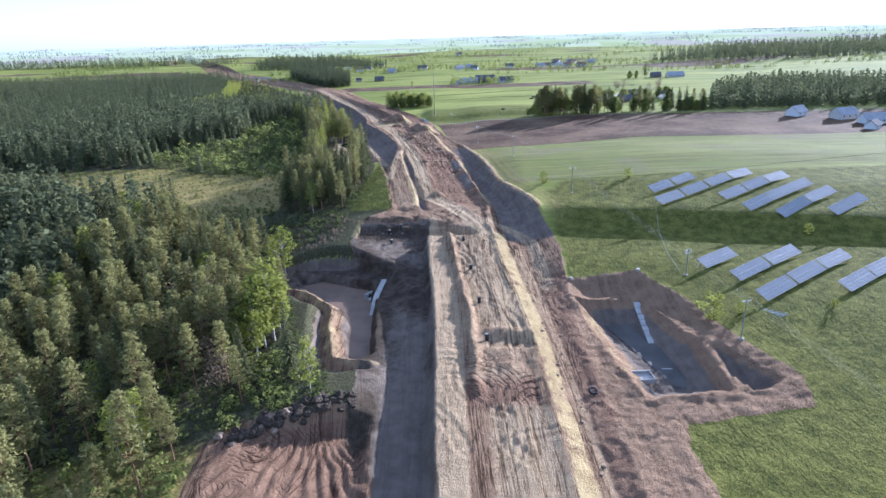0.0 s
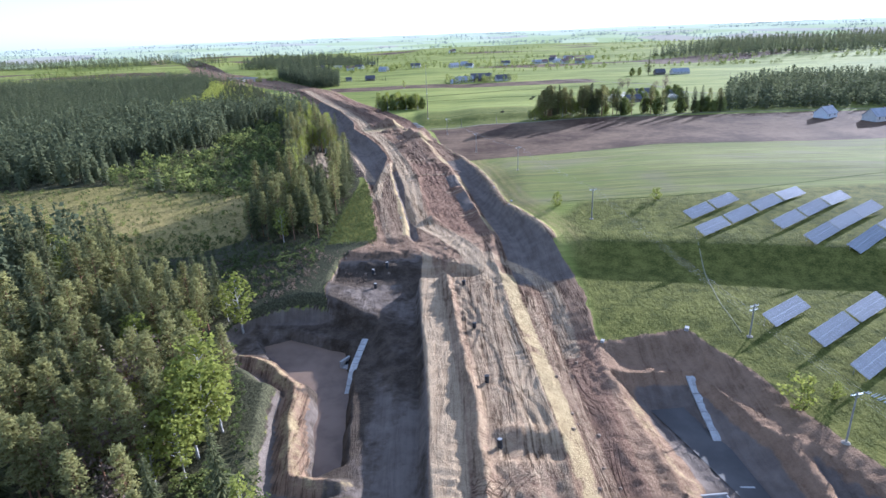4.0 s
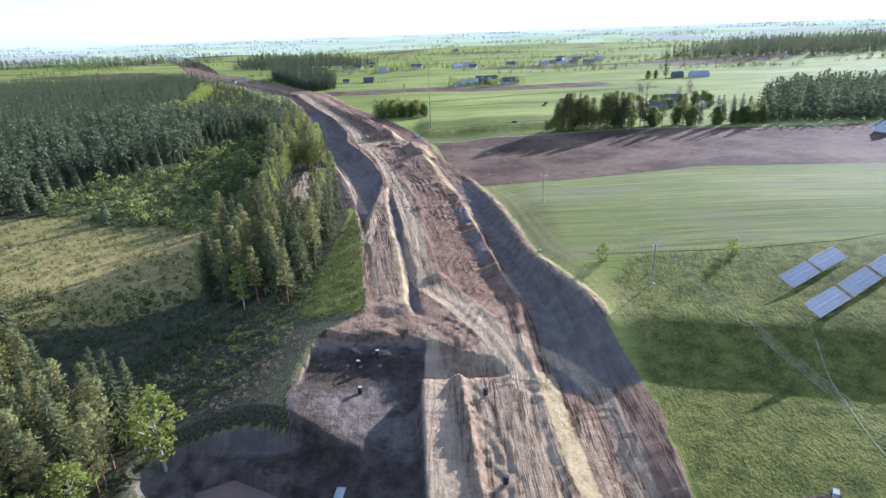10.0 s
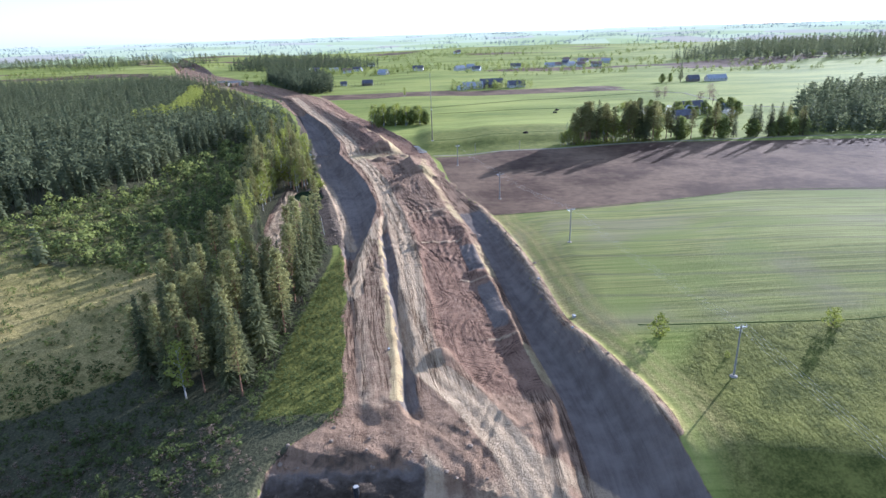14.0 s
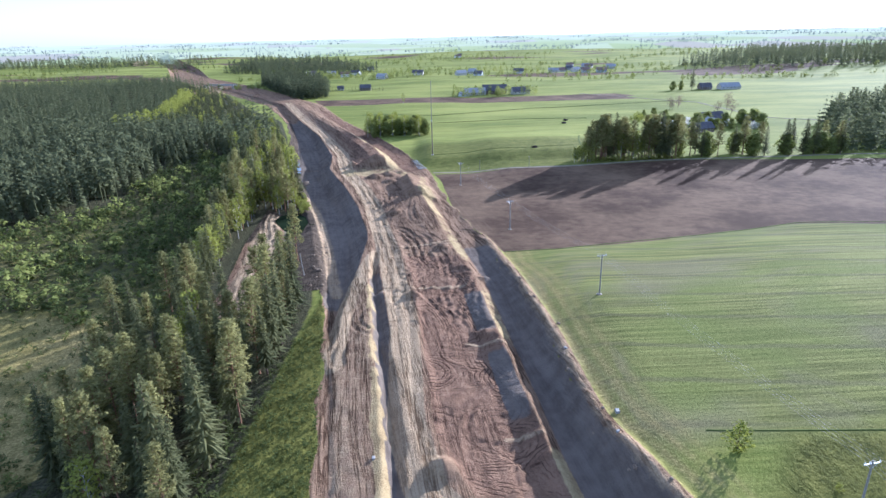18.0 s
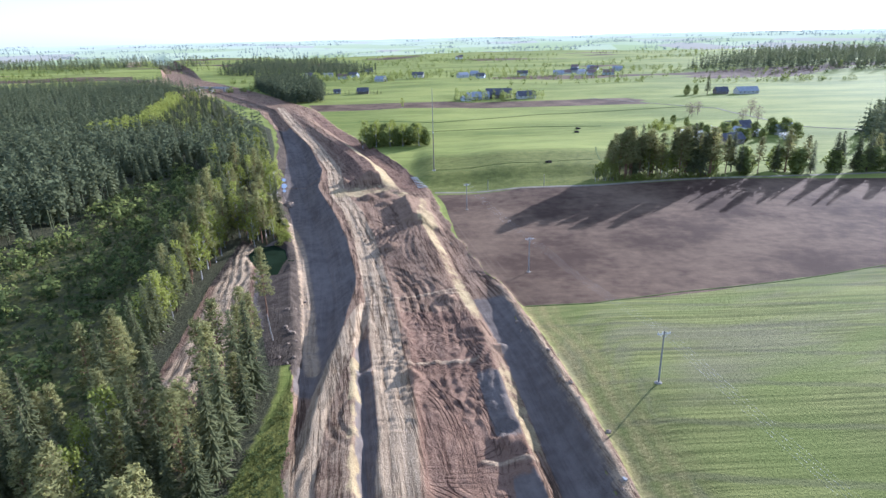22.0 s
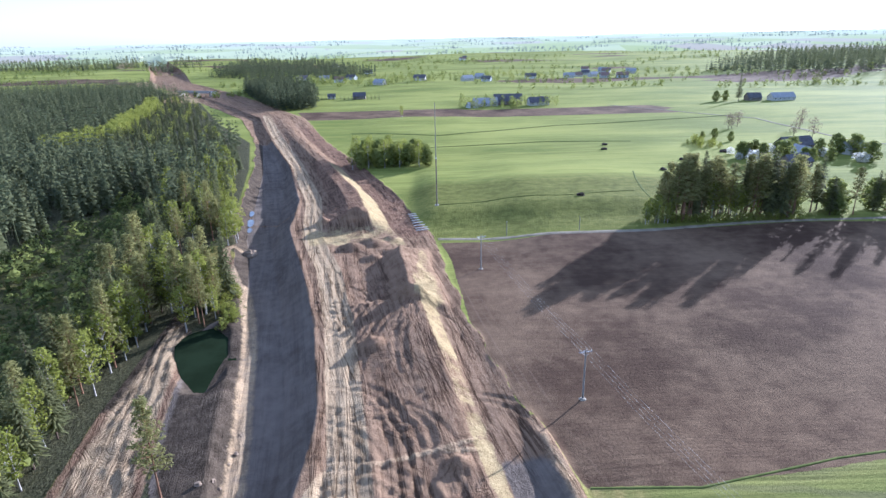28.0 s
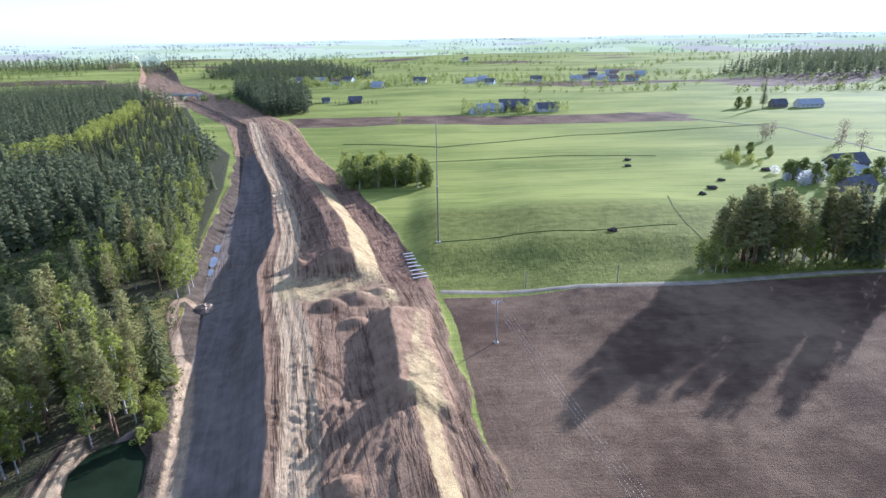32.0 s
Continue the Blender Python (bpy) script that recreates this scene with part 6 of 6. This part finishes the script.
part("deck", block(bmesh.new(), (-24, -5, 4.6), (24, 5, 5.6), 0.1), CONCRETE, bridge)
for u in (-22, 0, 22):
    part("pier", block(bmesh.new(), (u - 0.8, -4.4, -2), (u + 0.8, 4.4, 4.6), 0.1), CONCRETE, bridge)
for s in (-4.9, 4.7):
    part("parapet", block(bmesh.new(), (-24, s, 5.6), (24, s + 0.2, 6.4), 0.03), CONCRETE, bridge)

# ---- trees and bushes outside the forest ----
ROUND = [tree("leafy_tree", leafy_meshes(s, 12, 3.4, LEAVES_DULL, BARK, 36, 34, 0.08, 0.5), "round-crowned tree in dull green spring leaf", "trees of the field clump") for s in (41, 42)]
SHRUBS = [tree("shrub", leafy_meshes(s, 4.5, 1.9, LEAVES_FRESH, BARK, 14, 34, 0.08, 0.2), "yellow-green shrub coming into leaf", "shrubs in the open") for s in (43, 44)]
WHITES = [tree("blossoming_tree", leafy_meshes(45, 6, 3.0, BLOSSOM, BARK, 18, 40, 0.15, 0.3), "low tree covered in white blossom beside the farm", "blossoming trees")]
BARE = [tree("bare_tree", leafy_meshes(46, 12, 3.6, TWIGS, BARK, 26, 12, 0.3, 0.3), "tall bare tree with thin twigs", "bare trees on the fields")]
for t in (*SHRUBS,):
    t["category"] = "shrub"


def plant(models, x, y, size, label="", wide=1.05):
    ob = place_tree(random.choice(models), x, y, ground_at(x, y) - 0.1, size, random.uniform(0, 360), USED, wide)
    if label:
        ob["label"] = label
    return ob


random.seed(51)
# along the lane
for k in range(62):
    x = 66.5 + (k % 31) * 1.55 + (0 if k < 31 else 0.8) + random.uniform(-0.7, 0.7)
    y = 440 + (6 if k >= 31 else 0) + random.uniform(0, 4)
    if 84 < x < 86 or 97 < x < 98:
        continue
    kind = BIRCHES if x < 71 or k % 9 == 4 or 92 < x < 97 else random.choice((SPRUCES, PINES, PINES))
    tall = random.uniform(0.78, 1.08) * (0.85 if kind is BIRCHES else 1.0) * min(1, 0.5 + (x - 66) / 22)
    plant(kind, x, y, tall, "dark conifer in the row beside the lane" if kind is not BIRCHES else "yellow-green tree in the row beside the lane", 1.4)
for k in range(44):
    x, y = 118 + (k % 22) * 3.7 + random.uniform(-1.2, 1.2), 442 + random.uniform(0, 8)
    if k % 22 not in (5, 6, 11, 12):
        plant(random.choice((SPRUCES, PINES, ROUND)), x, y, random.uniform(0.6, 0.95), "tree in the row beside the lane", 1.35)
# between the dark pond and the glade
for x, y, s in ((-60, 393, 0.85), (-63, 389, 0.9), (-61.5, 397, 0.75), (-64.5, 396, 0.9), (-66, 402, 0.75), (-67, 391, 0.95), (-60.5, 385, 0.85), (-64.5, 386, 0.95), (-58.5, 383, 0.75), (-57, 386.5, 0.6), (-62, 381, 0.8)):
    plant(PINES if (x * 2) % 2 else BIRCHES, x, y, s, "tall tree between the dark pond and the glade")
for k in range(26):
    y = random.uniform(381, 404)
    plant(SHRUBS, np.interp(y, [381, 404], [-51.5, -57.5]) + random.uniform(-3, 0.8), y, random.uniform(0.3, 0.75), "low bush on the bank above the cutting")
# beside the track on the spoil bench
for k in range(30):
    y = 318 + k * 2.6 + random.uniform(-1, 1)
    x = np.interp(y, [315, 349, 391], [-62, -67, -71]) - random.uniform(1.5, 9)
    plant(random.choice((SPRUCES, SPRUCES, PINES, BIRCHES)) if k % 4 else BIRCHES, x, y, random.uniform(0.7, 1.0), "tall tree beside the bare spoil bench")
# clump in the green field
for k in range(40):
    x, y = -45 + (k % 10) * 4.0 + random.uniform(-1.5, 1.5), 553 + (k // 10) * 6.5 + random.uniform(-2, 2)
    plant(ROUND if k % 2 else BIRCHES, x, y, random.uniform(0.7, 1.0), "green tree in a small clump on the field", 1.15)
# forest edge in fresh leaf
for x, y, s in ((-40.5, 126, 1.15), (-43, 133, 1.25), (-40, 130, 1.0), (-43.5, 122, 1.0), (-49.5, 174, 1.1), (-66, 156, 1.0), (-56, 160, 0.8), (-47, 118, 0.7), (-41.5, 128, 0.9), (-42, 123.5, 1.05), (-44.5, 129, 1.1), (-42.5, 119, 0.8), (-45.5, 125, 0.95)):
    plant(BIRCHES, x, y, s, "slender tree in bright yellow-green leaf at the forest edge", 1.45)
for x, y, s in ((-62, 148, 1.1), (-55, 128, 1.0), (-50, 112, 0.9), (-58, 138, 1.15), (-61, 131, 1.0), (-52, 120, 1.1), (-66, 141, 1.2), (-47, 107, 0.8), (-57, 115, 1.0), (-64, 122, 1.1)):
    plant(BARE, x, y, s, "leafless brownish tree among the conifers")
for x, y, s in ((40.5, 230, 1.05), (73.5, 229.5, 0.9), (65, 130, 1.45), (72, 131, 0.8), (113, 174, 0.8), (94, 130, 0.5), (50, 222, 0.3)):
    plant(SHRUBS, x, y, s, "yellow-green shrub standing alone on the meadow")
for x, y, s, m in ((-31, 739, 0.65, BIRCHES), (230, 640, 1.1, BARE), (187, 646, 0.9, BARE), (190, 648, 0.7, BARE), (272, 810, 1.2, SPRUCES), (262, 815, 0.8, ROUND), (252, 812, 0.8, ROUND), (160, 606, 0.55, ROUND), (152, 604, 0.45, ROUND), (166, 598, 0.5, ROUND)):
    plant(m, x, y, s)
for k in range(26):
    plant(WHITES if k % 3 == 0 else ROUND, random.uniform(144, 205), random.uniform(528, 560), random.uniform(0.45, 0.9), "", 1.3)
for x, y, s in ((144, 530, 0.7), (147, 535, 0.9), (143, 541, 0.6), (149, 546, 0.8), (153, 552, 0.7), (146, 556, 0.6)):
    plant(WHITES, x, y, s)
for k in range(14):
    plant(SHRUBS, random.uniform(138, 151), random.uniform(574, 600), random.uniform(0.5, 1.1), "dense green bush in a thicket on the field")
for x, y, s in ((198, 657, 0.9), (216, 603, 1.0), (209, 610, 0.8)):
    plant(BARE, x, y, s)
# undergrowth along the row by the lane
for k in range(34):
    x = 64 + k * 1.5 + random.uniform(-0.6, 0.6)
    plant(BIRCHES if x < 72 else SHRUBS, x, 438.6 + random.uniform(0, 1.6), random.uniform(0.3, 0.55) if x < 72 else random.uniform(0.35, 0.8), "low green bush at the foot of the tree row")
# hedge along the cutting and bushes at the wood's edge
for k in range(30):
    t = k / 29
    plant(SHRUBS, np.interp(t, [0, 0.6, 1], [-75.5, -84, -100]) + random.uniform(-1, 1), np.interp(t, [0, 0.6, 1], [448, 480, 535]), random.uniform(0.45, 0.8), "low hedge shrub along the cutting")
for x, y, s in ((50, 469, 0.4), (107, 530, 0.6), (88, 579, 0.45), (99, 520, 0.4), (117, 544, 0.4), (92, 593, 0.4), (146, 563, 0.7)):
    rock("mound", x, y, 2.2 * s + 0.6, x, PEAT, "dark heap of earth and brush in the green field", "earth heap", "heaps on the fields", 0.55)

# hedge round the dark house
for k in range(18):
    plant(SPRUCES, -135 + k * 4.2, 918 - k * 1.0, random.uniform(0.16, 0.3), "small dark conifer in the hedge round a house")


# woods further off, joined
def area(poly, gap, lo, hi, seed, chance=1.0):
    rng = random.Random(seed)
    xs, ys = [p[0] for p in poly], [p[1] for p in poly]
    pts = [(x + rng.uniform(-0.45, 0.45) * gap, y + rng.uniform(-0.45, 0.45) * gap) for x in np.arange(min(xs), max(xs), gap) for y in np.arange(min(ys), max(ys), gap)]
    a = np.array(pts)
    ok = inside(a[:, 0], a[:, 1], poly) > 0
    hz = heights(pts)
    return [(x, y, z, rng.uniform(lo, hi), rng.randrange(8)) for (x, y), z, k in zip(pts, hz, ok) if k and rng.random() < chance]


def leaf_model(seed, height, width, clumps, each, size):
    rng = random.Random(seed)
    v, f = [], []
    for c in range(clumps):
        g = (c + 0.5) / clumps
        r = width * math.sin(math.pi * (0.15 + 0.75 * g)) * rng.uniform(0.2, 1)
        tufts(v, f, rng, (r * math.cos(c * 2.4), r * math.sin(c * 2.4), height * (0.12 + 0.82 * g)), (width * 0.4, width * 0.4, width * 0.36), each, size)
    return np.array(v), np.array(f)


CONIFERS = [small_conifer(61, 19, 6, 5, False), small_conifer(62, 19, 9, 6, True), small_conifer(63, 20, 7, 5, False)]
BROAD = [leaf_model(64, 12, 3.6, 12, 9, 0.8), leaf_model(65, 13, 3.2, 12, 9, 0.8)]
BUSH = [leaf_model(66, 3.0, 1.5, 6, 9, 0.34), leaf_model(67, 2.4, 1.7, 6, 9, 0.34)]
scatter("far_wood", CONIFERS, area([(-118, 832), (-150, 812), (-190, 900), (-232, 990), (-250, 1060), (-205, 1060), (-155, 1000), (-126, 900)], 4.6, 0.75, 1.05, 71) + area([(-385, 1290), (-166, 1150), (-100, 1350), (-290, 1680), (-440, 1660)], 11, 0.8, 1.2, 75), NEEDLES_DARK, "dark conifer wood beyond the road works", "forest")
scatter("field_wood", CONIFERS + BROAD[:1], area([(200, 446), (322, 431), (470, 438), (500, 600), (340, 650), (240, 540)], 5.0, 0.6, 0.95, 72, 0.9), NEEDLES_DARK, "mixed wood beyond the ploughed field", "forest")
scatter("far_hill_wood", CONIFERS, area([(409, 1210), (430, 1120), (500, 1085), (640, 1060), (1000, 1150), (1100, 1500), (700, 1500)], 12, 0.8, 1.3, 73), NEEDLES_DARK, "distant wooded hill beyond the fields", "forest")
scatter("far_left_wood", CONIFERS, area([(-520, 1560), (-1500, 1560), (-1600, 1720), (-700, 1690), (-500, 1620)], 12, 0.8, 1.2, 74), NEEDLES_DARK, "distant dark conifer forest", "forest")
hedges = []
for k in range(260):
    rng = random.Random(100 + k)
    y0 = 950 + 2600 * rng.random() ** 1.3
    x0 = rng.uniform(-0.75, 0.8) * y0
    ang, n, loose = rng.uniform(-0.4, 0.4), rng.randrange(4, 26), rng.uniform(2, 14)
    for i in range(n):
        hedges.append((x0 + i * 9 * math.cos(ang) + rng.uniform(-loose, loose), y0 + i * 9 * math.sin(ang) + rng.uniform(-loose, loose), rng.uniform(0.22, 0.75), rng.randrange(4)))
hz = heights([(h[0], h[1]) for h in hedges])
FAR_BROAD = [leaf_model(68, 11, 4.2, 6, 4, 1.8), leaf_model(69, 12, 3.8, 6, 4, 1.7)]
scatter("far_hedges", FAR_BROAD, [(x, y, z, s, k) for (x, y, s, k), z in zip(hedges, hz) if (x > -300 or y > 1180) and math.hypot(x, y) < 2050], LEAVES_DULL, "distant hedgerows and groups of trees among fields", "hedge")
scatter("backdrop_hedges", FAR_BROAD, [(x, y, z, s * 1.2, k) for (x, y, s, k), z in zip(hedges, hz) if math.hypot(x, y) >= 2050], FAR_TREES, "far hedgerows towards the horizon with haze painted in", "hedge")
village = [(random.uniform(-210, -10), random.uniform(1065, 1260)) for _ in range(120)] + [(random.uniform(30, 170), random.uniform(1100, 1250)) for _ in range(70)] + [(random.uniform(16, 108), random.choice((random.uniform(838, 852), random.uniform(796, 806), random.uniform(806, 840)))) for _ in range(60)]
scatter("village_trees", BROAD, [(x, y, z, random.uniform(0.4, 0.8), k) for k, ((x, y), z) in enumerate(zip(village, heights(village)))], LEAVES_DULL, "trees between the houses of a village", "trees")
# undergrowth
edge = area([(-60, 60), (-46, 60), (-46, 92), (-22, 102), (-33, 124), (-46, 160), (-56, 188), (-34, 208), (-36, 214), (-66, 222), (-90, 160), (-70, 90)], 2.6, 0.3, 0.9, 81, 0.5)
edge += area(YOUNG, 3.4, 0.3, 1.5, 82, 0.65)
edge += area([(-38, 120), (-27, 116), (-23, 101), (-36, 98)], 1.6, 0.15, 0.45, 89, 0.8)
edge += area([(-64, 392), (-50, 387), (-54, 400), (-60, 412), (-68, 408)], 1.8, 0.15, 0.5, 90, 0.8)
edge += area(OPEN_SLOPE, 1.7, 0.12, 0.6, 87, 0.75)
edge += area([(-38, 212), (-18, 213), (-22, 245), (-29, 292), (-35, 262), (-37, 240)], 1.3, 0.16, 0.4, 88, 0.9)
edge += area([(-46, 268), (-33, 250), (-34, 214), (-42, 214), (-44, 250)], 2.4, 0.3, 0.8, 83, 0.6)
edge += area([(-74, 445), (-66, 425), (-58, 400), (-68, 400), (-85, 440)], 2.6, 0.3, 0.8, 84, 0.6)
edge += area(CLEARING, 2.6, 0.12, 0.5, 85, 0.6)
scatter("undergrowth", BUSH, edge, BRUSH, "low green bushes and saplings under the trees", "bushes")
scatter("pale_brush", BUSH, area([(-110, 40), (-44, 55), (-46, 90), (-36, 97), (-60, 118), (-110, 100)], 2.4, 0.35, 1.1, 91, 0.65) + area([(-46, 98), (-30, 98), (-32, 114), (-44, 124)], 1.7, 0.3, 0.9, 92, 0.7) + area(YOUNG, 6.0, 0.8, 2.3, 93, 0.5) + area(CLEARING, 4.2, 0.2, 0.8, 94, 0.5), LEAVES_DULL, "pale green saplings and brush in spring leaf", "bushes")
cut = area([(-70, 224), (-36, 214), (-33, 206), (-33, 186), (-50, 180), (-72, 186), (-90, 205)], 1.5, 0.12, 0.42, 95, 0.7) + area([(-34, 208), (-22, 206), (-19, 190), (-30, 184)], 1.5, 0.1, 0.3, 96, 0.5)
scatter("cut_brush", BUSH, cut, TWIGS, "brown cut brush and dead twigs on the slope", "brush")
scatter("fresh_saplings", BROAD, [(x, y, z, s * 0.75, k) for x, y, z, s, k in area(SAPLINGS, 3.6, 0.6, 1.05, 86, 0.8) + area(PLANTED, 10, 0.5, 0.85, 98, 0.45)], LEAVES_FRESH, "band of bright green young trees in the forest", "trees")
